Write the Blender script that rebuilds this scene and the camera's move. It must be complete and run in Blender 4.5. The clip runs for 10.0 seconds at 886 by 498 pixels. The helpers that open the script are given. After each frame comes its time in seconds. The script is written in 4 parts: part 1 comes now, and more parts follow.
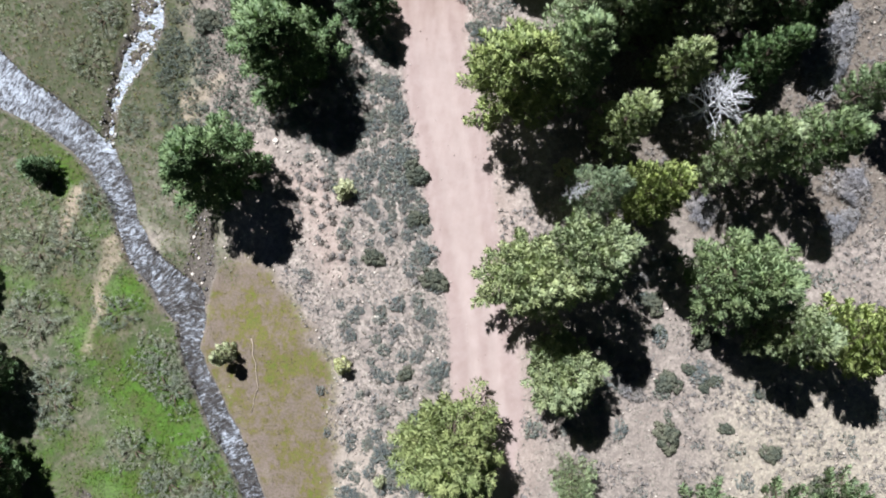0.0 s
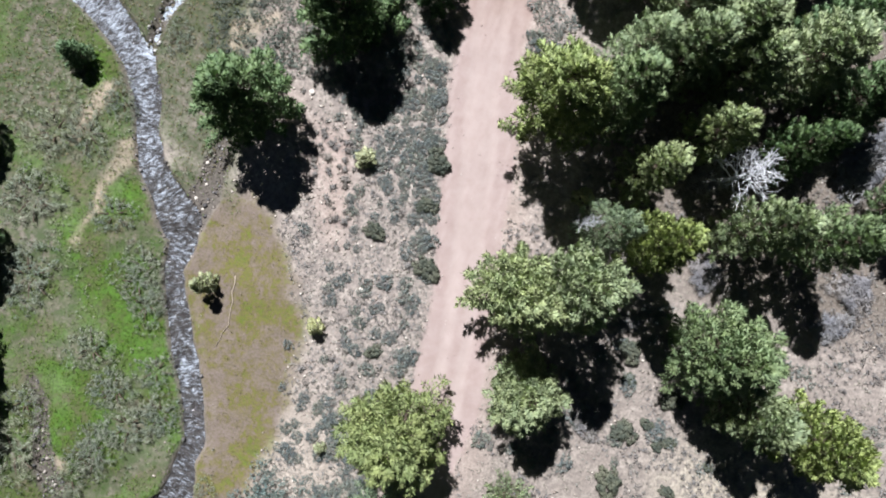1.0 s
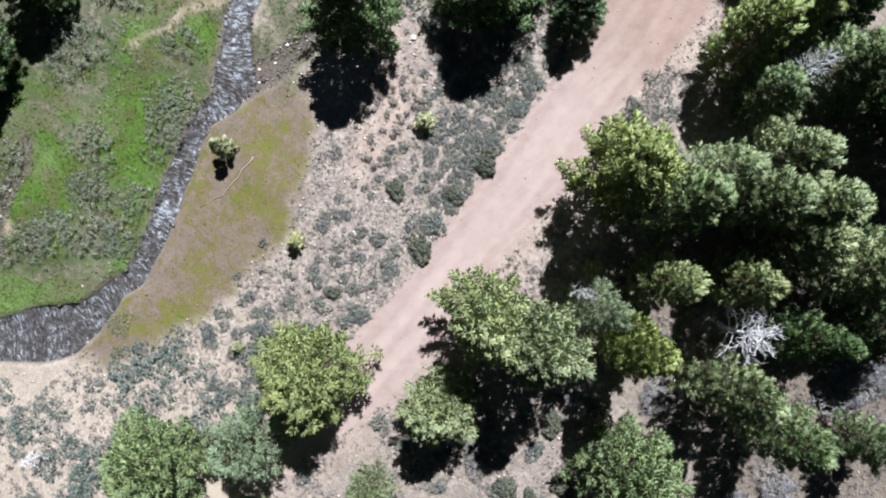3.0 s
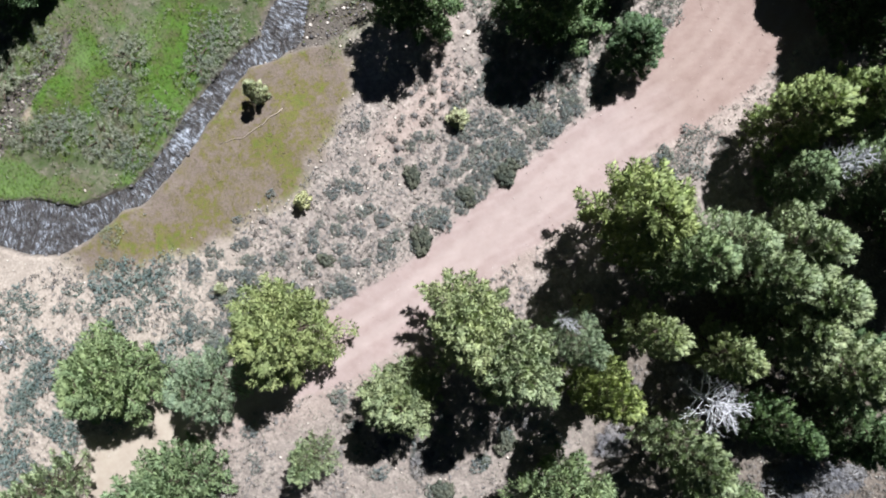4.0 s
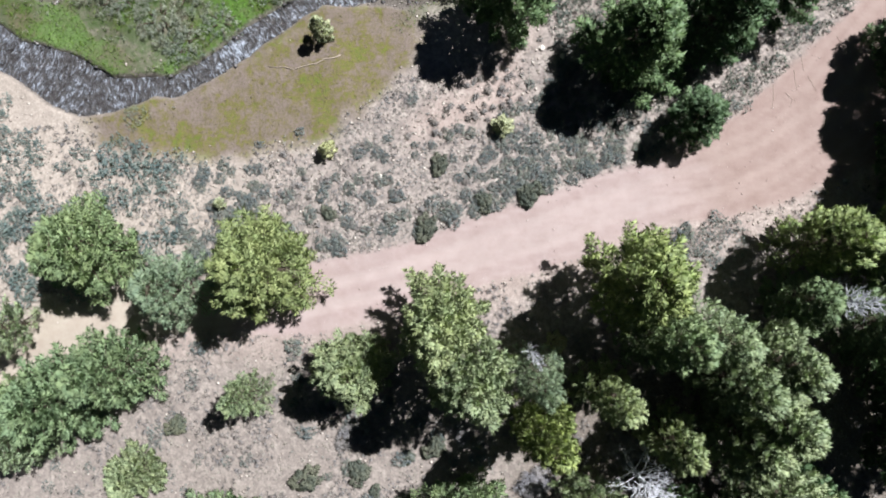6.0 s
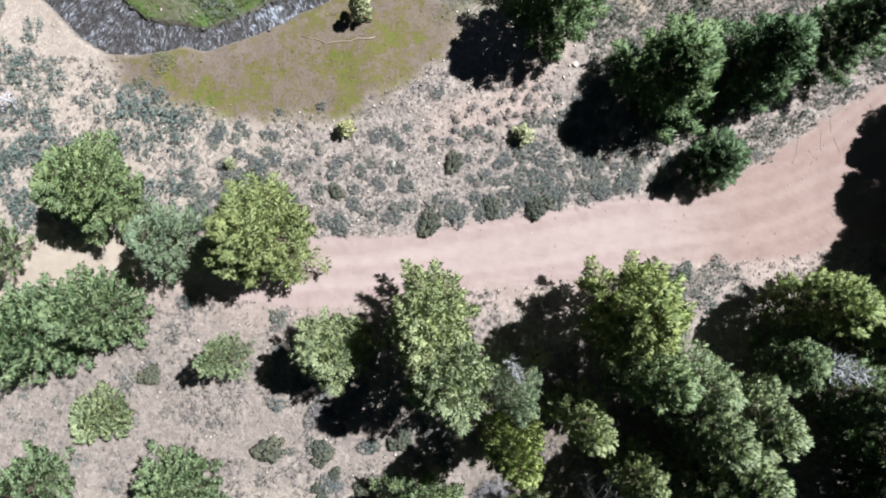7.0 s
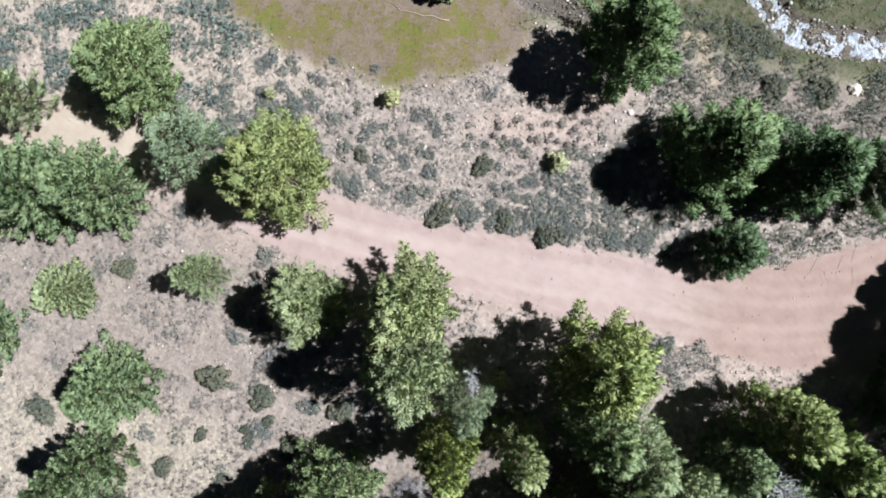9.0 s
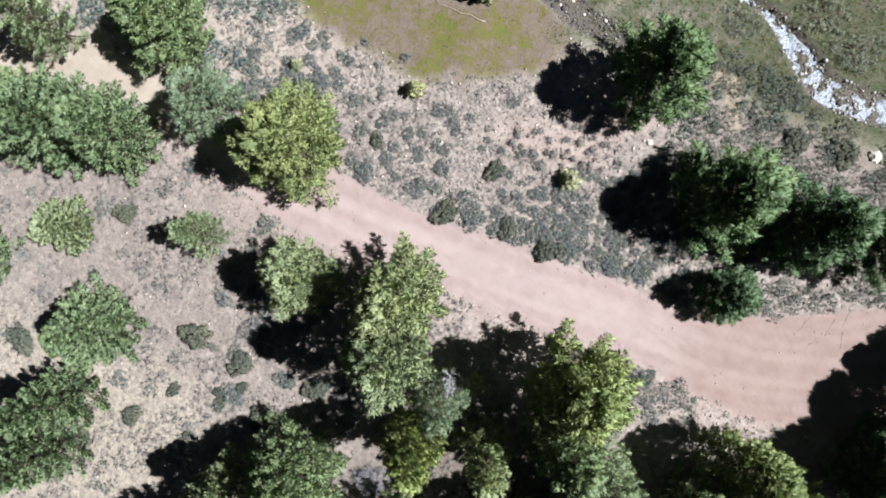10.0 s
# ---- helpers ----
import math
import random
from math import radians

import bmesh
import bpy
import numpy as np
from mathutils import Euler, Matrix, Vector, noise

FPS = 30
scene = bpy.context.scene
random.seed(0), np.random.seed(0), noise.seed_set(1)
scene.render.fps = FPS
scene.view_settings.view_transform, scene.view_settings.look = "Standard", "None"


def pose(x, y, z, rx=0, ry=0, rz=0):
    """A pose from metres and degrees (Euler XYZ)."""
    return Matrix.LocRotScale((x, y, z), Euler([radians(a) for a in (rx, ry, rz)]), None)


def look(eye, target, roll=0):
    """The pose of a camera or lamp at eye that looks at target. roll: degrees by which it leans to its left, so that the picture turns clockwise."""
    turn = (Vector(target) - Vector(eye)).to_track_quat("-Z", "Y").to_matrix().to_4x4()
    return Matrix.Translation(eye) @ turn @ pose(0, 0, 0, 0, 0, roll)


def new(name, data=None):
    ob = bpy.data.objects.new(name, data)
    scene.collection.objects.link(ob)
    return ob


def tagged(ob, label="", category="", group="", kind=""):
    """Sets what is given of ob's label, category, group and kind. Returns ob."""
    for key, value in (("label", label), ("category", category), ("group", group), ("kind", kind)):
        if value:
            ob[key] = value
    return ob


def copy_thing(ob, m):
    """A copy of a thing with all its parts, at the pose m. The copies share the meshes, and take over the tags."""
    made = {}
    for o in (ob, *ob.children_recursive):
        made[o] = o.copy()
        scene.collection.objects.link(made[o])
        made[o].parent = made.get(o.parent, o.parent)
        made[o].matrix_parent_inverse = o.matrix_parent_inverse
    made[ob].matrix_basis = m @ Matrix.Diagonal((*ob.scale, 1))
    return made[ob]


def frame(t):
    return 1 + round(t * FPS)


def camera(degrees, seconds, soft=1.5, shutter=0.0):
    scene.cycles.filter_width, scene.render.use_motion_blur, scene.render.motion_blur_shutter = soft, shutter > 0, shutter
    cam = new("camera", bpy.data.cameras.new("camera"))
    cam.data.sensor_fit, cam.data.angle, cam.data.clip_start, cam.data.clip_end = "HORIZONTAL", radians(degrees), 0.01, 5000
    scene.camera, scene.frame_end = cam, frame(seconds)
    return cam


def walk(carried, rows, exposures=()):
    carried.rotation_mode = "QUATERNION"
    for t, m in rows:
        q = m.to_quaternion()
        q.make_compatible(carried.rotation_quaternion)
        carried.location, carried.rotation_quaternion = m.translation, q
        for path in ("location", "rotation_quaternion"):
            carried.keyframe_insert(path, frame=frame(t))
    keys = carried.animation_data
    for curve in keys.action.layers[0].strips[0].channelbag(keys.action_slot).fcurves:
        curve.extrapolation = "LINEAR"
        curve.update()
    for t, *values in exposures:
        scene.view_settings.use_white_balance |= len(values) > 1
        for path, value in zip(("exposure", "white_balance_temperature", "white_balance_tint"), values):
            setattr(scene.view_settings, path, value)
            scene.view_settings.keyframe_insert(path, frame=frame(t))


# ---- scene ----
cam = camera(75.0, 10.0, soft=1.8)
# A drone hangs about 42 m over the road, looks down and turns; its gimbal leans a little.
LEAN = pose(0, 0, 0, 0.38, 1.51, 0)
PATH = [
    (0.0, pose(-0.37, 0.0, 42.13, 0, 0, 0.0) @ LEAN), (0.5, pose(-0.31, -0.12, 42.12, 0, 0, 8.17) @ LEAN),
    (1.0, pose(-0.25, -0.19, 42.12, 0, 0, 15.85) @ LEAN), (1.5, pose(-0.21, -0.22, 42.13, 0, 0, 23.56) @ LEAN),
    (2.0, pose(-0.16, -0.22, 42.13, 0, 0, 31.28) @ LEAN), (2.5, pose(-0.13, -0.2, 42.13, 0, 0, 38.98) @ LEAN),
    (2.7, pose(-0.11, -0.18, 42.12, 0, 0, 42.01) @ LEAN), (3.8, pose(-0.06, -0.08, 42.09, 0, 0, 59.0) @ LEAN),
    (4.0, pose(-0.05, -0.07, 42.08, 0, 0, 61.38) @ LEAN), (4.5, pose(-0.03, -0.02, 42.04, 0, 0, 66.68) @ LEAN),
    (5.0, pose(-0.02, 0.03, 42.0, 0, 0, 71.69) @ LEAN), (5.5, pose(-0.02, 0.06, 41.95, 0, 0, 76.72) @ LEAN),
    (7.0, pose(-0.02, 0.14, 41.77, 0, 0, 91.44) @ LEAN), (7.5, pose(-0.03, 0.15, 41.71, 0, 0, 96.34) @ LEAN),
    (8.0, pose(-0.05, 0.16, 41.66, 0, 0, 101.0) @ LEAN), (8.5, pose(-0.06, 0.18, 41.62, 0, 0, 105.79) @ LEAN),
    (9.0, pose(-0.08, 0.21, 41.59, 0, 0, 110.56) @ LEAN), (9.5, pose(-0.11, 0.25, 41.59, 0, 0, 115.3) @ LEAN),
    (10.0, pose(-0.14, 0.31, 41.61, 0, 0, 119.98) @ LEAN),
]
walk(cam, PATH, exposures=((0.0, 0.9), (10.0, 0.9)))

# ---------------------------------------------------------------- sky and sun
SUN_UP = 52.0
SUN_FROM = Vector((-0.5, 0.866))
world = bpy.data.worlds.new("sky")
scene.world = world
world.use_nodes = True
wt = world.node_tree
sky = wt.nodes.new("ShaderNodeTexSky")
sky.sky_type, sky.sun_disc = "NISHITA", False
sky.sun_elevation, sky.sun_rotation, sky.altitude = radians(SUN_UP), math.atan2(SUN_FROM.x, SUN_FROM.y), 2200
sky.air_density, sky.dust_density = 0.1, 0.0
wt.links.new(sky.outputs[0], wt.nodes["Background"].inputs[0])
wt.nodes["Background"].inputs[1].default_value = 0.05
sun = new("sun", bpy.data.lights.new("sun", "SUN"))
sun.data.energy, sun.data.angle, sun.data.color = 5.0, radians(0.5), (0.985, 0.985, 1.0)
away = Vector((SUN_FROM.x, SUN_FROM.y, 0)).normalized() * math.cos(radians(SUN_UP)) + Vector((0, 0, math.sin(radians(SUN_UP))))
sun.matrix_basis = look(away * 120, (0, 0, 0))


# ---------------------------------------------------------------- materials
class Mat:
    """A small writer of node trees."""

    def __init__(self, name):
        self.m = bpy.data.materials.new(name)
        self.m.use_nodes = True
        self.t = self.m.node_tree
        self.p = self.t.nodes["Principled BSDF"]
        self.out = self.t.nodes["Material Output"]
        self.pos = self.n("ShaderNodeNewGeometry").outputs["Position"]

    def n(self, kind):
        return self.t.nodes.new(kind)

    def link(self, a, b):
        self.t.links.new(a, b)

    def set(self, socket, v):
        if hasattr(v, "links"):
            self.link(v, socket)
        else:
            socket.default_value = (*v, 1) if isinstance(v, tuple) and len(v) == 3 else v

    def noise(self, scale, detail=4.0, rough=0.55, vec=None):
        n = self.n("ShaderNodeTexNoise")
        n.inputs["Scale"].default_value, n.inputs["Detail"].default_value, n.inputs["Roughness"].default_value = scale, detail, rough
        self.link(vec or self.pos, n.inputs["Vector"])
        return n.outputs["Fac"]

    def ramp(self, fac, *stops):
        r = self.n("ShaderNodeValToRGB")
        while len(r.color_ramp.elements) < len(stops):
            r.color_ramp.elements.new(0.5)
        for e, (p, c) in zip(r.color_ramp.elements, stops):
            e.position, e.color = p, (*c, 1) if isinstance(c, tuple) else (c, c, c, 1)
        self.set(r.inputs[0], fac)
        return r.outputs[0]

    def mix(self, fac, a, b, how="MIX"):
        x = self.n("ShaderNodeMix")
        x.data_type, x.blend_type = "RGBA", how
        self.set(x.inputs[0], fac)
        self.set(x.inputs[6], a)
        self.set(x.inputs[7], b)
        return x.outputs[2]

    def math(self, op, a, b=0.0, clamp=False):
        x = self.n("ShaderNodeMath")
        x.operation, x.use_clamp = op, clamp
        self.set(x.inputs[0], a)
        self.set(x.inputs[1], b)
        return x.outputs[0]

    def attr(self, name):
        a = self.n("ShaderNodeAttribute")
        a.attribute_name = name
        return a.outputs["Fac"]

    def bump(self, height, strength, dist):
        b = self.n("ShaderNodeBump")
        b.inputs["Strength"].default_value, b.inputs["Distance"].default_value = strength, dist
        self.link(height, b.inputs["Height"])
        self.link(b.outputs[0], self.p.inputs["Normal"])

    def end(self, colour, rough=0.9, spec=0.2):
        self.set(self.p.inputs["Base Color"], colour)
        self.set(self.p.inputs["Roughness"], rough)
        self.p.inputs["Specular IOR Level"].default_value = spec
        return self.m


def leaf_material(name, dark, light, tip, through_light=0.12, gloss=0.35):
    """Foliage: three tones that change from leaf to leaf, clump to clump and tree to tree."""
    k = Mat(name)
    geo = k.n("ShaderNodeNewGeometry")
    info = k.n("ShaderNodeObjectInfo")
    co = k.n("ShaderNodeTexCoord").outputs["Object"]
    blend = lambda a, b, f: tuple(p + (q - p) * f for p, q in zip(a, b))
    c = k.ramp(geo.outputs["Random Per Island"], (0.0, blend(dark, light, 0.55)), (0.6, light), (1.0, blend(light, tip, 0.45)))
    c = k.mix(k.ramp(k.noise(0.55, 3, 0.6, co), (0.40, 0.0), (0.64, 0.5)), c, tip)
    c = k.mix(k.ramp(k.noise(1.5, 3, 0.6, co), (0.38, 0.55), (0.56, 0.0)), c, dark)
    cool = k.mix(1.0, c, (0.92, 1.0, 1.12), "MULTIPLY")
    c = k.mix(k.ramp(k.noise(0.9, 3, 0.6, co), (0.42, 0.6), (0.54, 0.0)), c, cool)
    tree = k.ramp(info.outputs["Random"], (0.0, (0.88, 0.92, 0.94)), (0.5, (1.0, 1.0, 1.0)), (1.0, (1.10, 1.08, 0.97)))
    c = k.mix(1.0, c, tree, "MULTIPLY")
    k.end(c, 0.85 - gloss * 0.9, gloss)
    tr = k.n("ShaderNodeBsdfTranslucent")
    k.link(k.mix(1.0, c, (1.0, 1.2, 0.75), "MULTIPLY"), tr.inputs[0])
    mx = k.n("ShaderNodeMixShader")
    mx.inputs[0].default_value = through_light
    k.link(k.p.outputs[0], mx.inputs[1])
    k.link(tr.outputs[0], mx.inputs[2])
    k.link(mx.outputs[0], k.out.inputs[0])
    return k.m


LEAF = {
    "yellow": leaf_material("needles_yellow_green", (0.124, 0.164, 0.068), (0.318, 0.386, 0.144), (0.430, 0.490, 0.212)),
    "light": leaf_material("needles_light_green", (0.155, 0.196, 0.111), (0.352, 0.412, 0.224), (0.455, 0.515, 0.300)),
    "mid": leaf_material("needles_green", (0.101, 0.153, 0.079), (0.238, 0.318, 0.156), (0.340, 0.416, 0.222)),
    "dark": leaf_material("needles_dark_green", (0.049, 0.095, 0.047), (0.126, 0.208, 0.096), (0.259, 0.346, 0.177), 0.18),
    "grey": leaf_material("needles_grey_green", (0.144, 0.197, 0.126), (0.305, 0.380, 0.235), (0.430, 0.510, 0.320)),
    "spire": leaf_material("needles_fir", (0.102, 0.152, 0.079), (0.212, 0.293, 0.149), (0.338, 0.424, 0.239)),
    "fine": leaf_material("needles_bright_yellow_green", (0.126, 0.169, 0.063), (0.275, 0.330, 0.131), (0.441, 0.482, 0.225)),
    "young": leaf_material("needles_young", (0.307, 0.331, 0.177), (0.535, 0.543, 0.329), (0.762, 0.743, 0.522)),
}
SAGE = leaf_material("sage_leaves", (0.118, 0.137, 0.134), (0.190, 0.210, 0.200), (0.290, 0.310, 0.285), 0.1, 0.12)
SAGE_TEAL = leaf_material("teal_sage_leaves", (0.105, 0.145, 0.135), (0.170, 0.215, 0.195), (0.270, 0.310, 0.270), 0.1, 0.12)
SAGE_DEEP = leaf_material("deep_sage_leaves", (0.070, 0.088, 0.082), (0.112, 0.134, 0.122), (0.180, 0.200, 0.176), 0.1, 0.12)
SAGE_DARK = leaf_material("dark_shrub_leaves", (0.068, 0.078, 0.060), (0.118, 0.128, 0.098), (0.190, 0.195, 0.150), 0.1, 0.12)
DRY = leaf_material("dry_twigs", (0.150, 0.134, 0.128), (0.222, 0.202, 0.192), (0.320, 0.296, 0.280), 0.1, 0.12)
DRY_PALE = leaf_material("pale_dry_weeds", (0.190, 0.176, 0.166), (0.285, 0.266, 0.250), (0.410, 0.388, 0.362), 0.1, 0.12)
WILLOW = leaf_material("willow_twigs", (0.140, 0.162, 0.120), (0.225, 0.250, 0.192), (0.330, 0.352, 0.285), 0.1, 0.12)
GRASS = leaf_material("green_grass", (0.060, 0.115, 0.014), (0.098, 0.180, 0.022), (0.150, 0.215, 0.045), 0.3)
BARE_TWIG = leaf_material("bare_twigs", (0.190, 0.178, 0.185), (0.290, 0.275, 0.285), (0.420, 0.405, 0.415), 0.1, 0.12)
OLIVE = leaf_material("olive_grass", (0.120, 0.112, 0.055), (0.165, 0.148, 0.085), (0.220, 0.192, 0.135), 0.2, 0.12)
STRAW = leaf_material("straw_grass", (0.260, 0.232, 0.200), (0.360, 0.325, 0.285), (0.470, 0.435, 0.385), 0.2, 0.12)


def bark_material(name, a, b):
    k = Mat(name)
    co = k.n("ShaderNodeTexCoord").outputs["Object"]
    st = k.n("ShaderNodeMapping")
    st.inputs["Scale"].default_value = (9, 9, 1.6)
    k.link(co, st.inputs[0])
    g = k.noise(2.2, 6, 0.65, st.outputs[0])
    k.bump(g, 0.6, 0.03)
    return k.end(k.ramp(g, (0.3, a), (0.7, b)), 0.9)


BARK = bark_material("bark", (0.045, 0.034, 0.026), (0.13, 0.10, 0.078))
BLEACHED = bark_material("bleached_wood", (0.46, 0.47, 0.52), (0.80, 0.81, 0.87))
DRY_WOOD = bark_material("dry_wood", (0.26, 0.21, 0.17), (0.42, 0.36, 0.30))


def stone_material(name, a, b, c):
    k = Mat(name)
    geo = k.n("ShaderNodeNewGeometry")
    col = k.ramp(geo.outputs["Random Per Island"], (0.0, a), (0.6, b), (1.0, c))
    g = k.noise(14, 5, 0.6)
    k.bump(g, 0.5, 0.02)
    return k.end(k.mix(k.ramp(g, (0.35, 0.35), (0.6, 0.0)), col, a), 0.85)


WHITE_STONE = stone_material("white_stone", (0.24, 0.235, 0.235), (0.42, 0.415, 0.41), (0.66, 0.655, 0.65))
STONE = stone_material("pale_stone", (0.26, 0.22, 0.195), (0.42, 0.37, 0.33), (0.66, 0.61, 0.56))
PEBBLE = stone_material("road_pebble", (0.34, 0.26, 0.235), (0.46, 0.385, 0.355), (0.66, 0.60, 0.57))
BAR_STONE = stone_material("bar_stone", (0.09, 0.075, 0.066), (0.17, 0.145, 0.128), (0.50, 0.46, 0.43))
CREEK_STONE = stone_material("creek_stone", (0.06, 0.057, 0.06), (0.12, 0.115, 0.12), (0.38, 0.37, 0.37))


def ground_material():
    k = Mat("ground")
    big, mid, fine, grit = k.noise(0.16, 5, 0.6), k.noise(0.9, 6, 0.65), k.noise(5.5, 6, 0.7), k.noise(24, 4, 0.7)
    # pale stony soil with gravel and dry litter
    soil = k.ramp(mid, (0.30, (0.262, 0.222, 0.202)), (0.52, (0.372, 0.325, 0.298)), (0.72, (0.470, 0.420, 0.385)))
    soil = k.mix(k.ramp(fine, (0.40, 0.55), (0.56, 0.0)), soil, (0.225, 0.200, 0.182))
    soil = k.mix(k.ramp(grit, (0.58, 0.0), (0.72, 0.6)), soil, (0.58, 0.535, 0.495))
    mottle = k.ramp(k.noise(2.6, 6, 0.7), (0.46, 0.0), (0.56, 0.7))
    soil = k.mix(mottle, soil, (0.200, 0.174, 0.164))
    cream = k.ramp(fine, (0.32, (0.300, 0.258, 0.218)), (0.52, (0.420, 0.366, 0.312)), (0.72, (0.540, 0.480, 0.415)))
    soil = k.mix(k.attr("cream"), soil, cream)
    red = k.ramp(mid, (0.30, (0.330, 0.262, 0.236)), (0.70, (0.470, 0.392, 0.358)))
    red = k.mix(k.ramp(fine, (0.38, 0.5), (0.55, 0.0)), red, (0.255, 0.195, 0.178))
    col = k.mix(k.attr("red"), soil, red)
    # brown floor under the trees
    duff = k.ramp(fine, (0.32, (0.100, 0.084, 0.072)), (0.55, (0.185, 0.160, 0.140)), (0.75, (0.30, 0.268, 0.236)))
    col = k.mix(k.attr("duff"), col, duff)
    straw = k.ramp(fine, (0.34, (0.275, 0.242, 0.202)), (0.52, (0.375, 0.336, 0.280)), (0.70, (0.500, 0.458, 0.384)))
    straw = k.mix(mottle, straw, (0.225, 0.198, 0.182))
    col = k.mix(k.attr("straw"), col, straw)
    blotch = k.math("ADD", k.math("MULTIPLY", k.noise(0.30, 5, 0.7), 0.55), k.math("MULTIPLY", k.noise(1.7, 6, 0.75), 0.45))
    olive = k.ramp(blotch, (0.44, (0.186, 0.150, 0.134)), (0.495, (0.166, 0.136, 0.098)), (0.525, (0.150, 0.128, 0.058)), (0.56, (0.136, 0.140, 0.038)), (0.62, (0.112, 0.148, 0.028)))
    olive = k.mix(k.ramp(fine, (0.38, 0.6), (0.56, 0.0)), olive, (0.112, 0.098, 0.058))
    olive = k.mix(k.ramp(grit, (0.56, 0.0), (0.70, 0.5)), olive, (0.240, 0.215, 0.150))
    col = k.mix(k.attr("olive"), col, olive)
    blot = k.math("ADD", k.math("MULTIPLY", k.noise(0.33, 5, 0.6), 0.62), k.math("MULTIPLY", k.noise(2.2, 6, 0.72), 0.38))
    green = k.ramp(blot, (0.39, (0.125, 0.112, 0.072)), (0.46, (0.086, 0.100, 0.042)), (0.51, (0.076, 0.126, 0.028)), (0.57, (0.072, 0.152, 0.026)), (0.65, (0.096, 0.188, 0.034)))
    green = k.mix(k.ramp(fine, (0.38, 0.65), (0.54, 0.0)), green, (0.050, 0.068, 0.028))
    rough_grass = k.ramp(k.noise(1.3, 6, 0.7), (0.36, (0.185, 0.165, 0.138)), (0.46, (0.100, 0.104, 0.072)), (0.60, (0.055, 0.084, 0.034)))
    rough_grass = k.mix(k.attr("lush"), rough_grass, k.ramp(k.noise(1.6, 6, 0.7), (0.38, (0.100, 0.090, 0.068)), (0.48, (0.050, 0.060, 0.030)), (0.62, (0.036, 0.056, 0.020))))
    green = k.mix(k.attr("north"), green, rough_grass)
    col = k.mix(k.attr("meadow"), col, green)
    sand = k.ramp(fine, (0.35, (0.25, 0.205, 0.16)), (0.65, (0.40, 0.34, 0.27)))
    col = k.mix(k.attr("sand"), col, sand)
    road = k.ramp(mid, (0.28, (0.280, 0.213, 0.202)), (0.50, (0.322, 0.253, 0.243)), (0.75, (0.360, 0.294, 0.284)))
    road = k.mix(k.ramp(fine, (0.35, 0.3), (0.55, 0.0)), road, (0.300, 0.246, 0.230))
    road = k.mix(k.ramp(grit, (0.62, 0.0), (0.74, 0.4)), road, (0.52, 0.475, 0.45))
    road = k.mix(k.math("MULTIPLY", k.attr("track"), 0.36), road, (0.430, 0.366, 0.350))
    road = k.mix(k.attr("tan"), road, k.mix(1.0, road, (0.86, 0.815, 0.77), "MULTIPLY"))
    road = k.mix(k.attr("ochre"), road, k.mix(1.0, road, (1.10, 1.20, 1.06), "MULTIPLY"))
    col = k.mix(k.attr("road"), col, road)
    wet = k.ramp(fine, (0.35, (0.075, 0.066, 0.060)), (0.65, (0.165, 0.148, 0.132)))
    col = k.mix(k.attr("wet"), col, wet)
    col = k.mix(k.ramp(big, (0.35, 0.22), (0.6, 0.0)), col, k.mix(1.0, col, (0.78, 0.77, 0.76), "MULTIPLY"))
    h = k.math("ADD", k.math("MULTIPLY", fine, 0.7), k.math("MULTIPLY", grit, 0.3))
    k.bump(k.math("MULTIPLY", h, k.math("SUBTRACT", 1.0, k.math("MULTIPLY", k.attr("road"), 0.7))), 0.8, 0.10)
    return k.end(col, 0.95, 0.1)


def water_material():
    k = Mat("creek_water")
    # metres along and across the stream, bent a little, so that the ripples lie across it
    flow = k.n("ShaderNodeCombineXYZ")
    wob = k.math("SUBTRACT", k.noise(0.9, 3, 0.5), 0.5)
    k.link(k.math("ADD", k.attr("run"), k.math("MULTIPLY", wob, 0.8)), flow.inputs[0])
    k.link(k.math("MULTIPLY", k.attr("side"), 0.34), flow.inputs[1])
    ripple = k.noise(5.2, 3, 0.5, flow.outputs[0])
    small = k.noise(14, 4, 0.65, flow.outputs[0])
    chop = k.noise(12, 3, 0.6)
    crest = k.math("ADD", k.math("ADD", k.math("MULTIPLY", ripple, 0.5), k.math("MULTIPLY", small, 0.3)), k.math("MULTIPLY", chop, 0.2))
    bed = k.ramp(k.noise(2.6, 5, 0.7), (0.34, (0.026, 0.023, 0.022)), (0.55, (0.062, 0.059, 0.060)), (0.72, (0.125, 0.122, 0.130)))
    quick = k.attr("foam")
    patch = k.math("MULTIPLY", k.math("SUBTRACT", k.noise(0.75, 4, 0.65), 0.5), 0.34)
    # pale crests: foam, plus the glints of ripples painted into the colour
    froth_glint = k.ramp(k.math("ADD", k.math("ADD", crest, patch), k.math("MULTIPLY", quick, 0.20)), (0.49, 0.0), (0.55, 0.16), (0.62, 0.48), (0.74, 1.0))
    col = k.mix(froth_glint, bed, (0.53, 0.60, 0.72))
    k.bump(crest, 1.0, 0.35)
    return k.end(col, k.math("ADD", 0.14, k.math("MULTIPLY", froth_glint, 0.4)), 0.5)


GROUND, WATER = ground_material(), water_material()


# ---------------------------------------------------------------- helpers for meshes
rng = np.random.default_rng(7)


def mesh_of(name, verts, faces, material, smooth=False):
    me = bpy.data.meshes.new(name)
    me.from_pydata([tuple(v) for v in verts], [], [tuple(q) for q in faces])
    me.materials.append(material)
    if smooth:
        me.polygons.foreach_set("use_smooth", [True] * len(me.polygons))
    me.update()
    return me


def part(name, me, parent, label=""):
    ob = new(name, me)
    ob.parent = parent
    return tagged(ob, label)


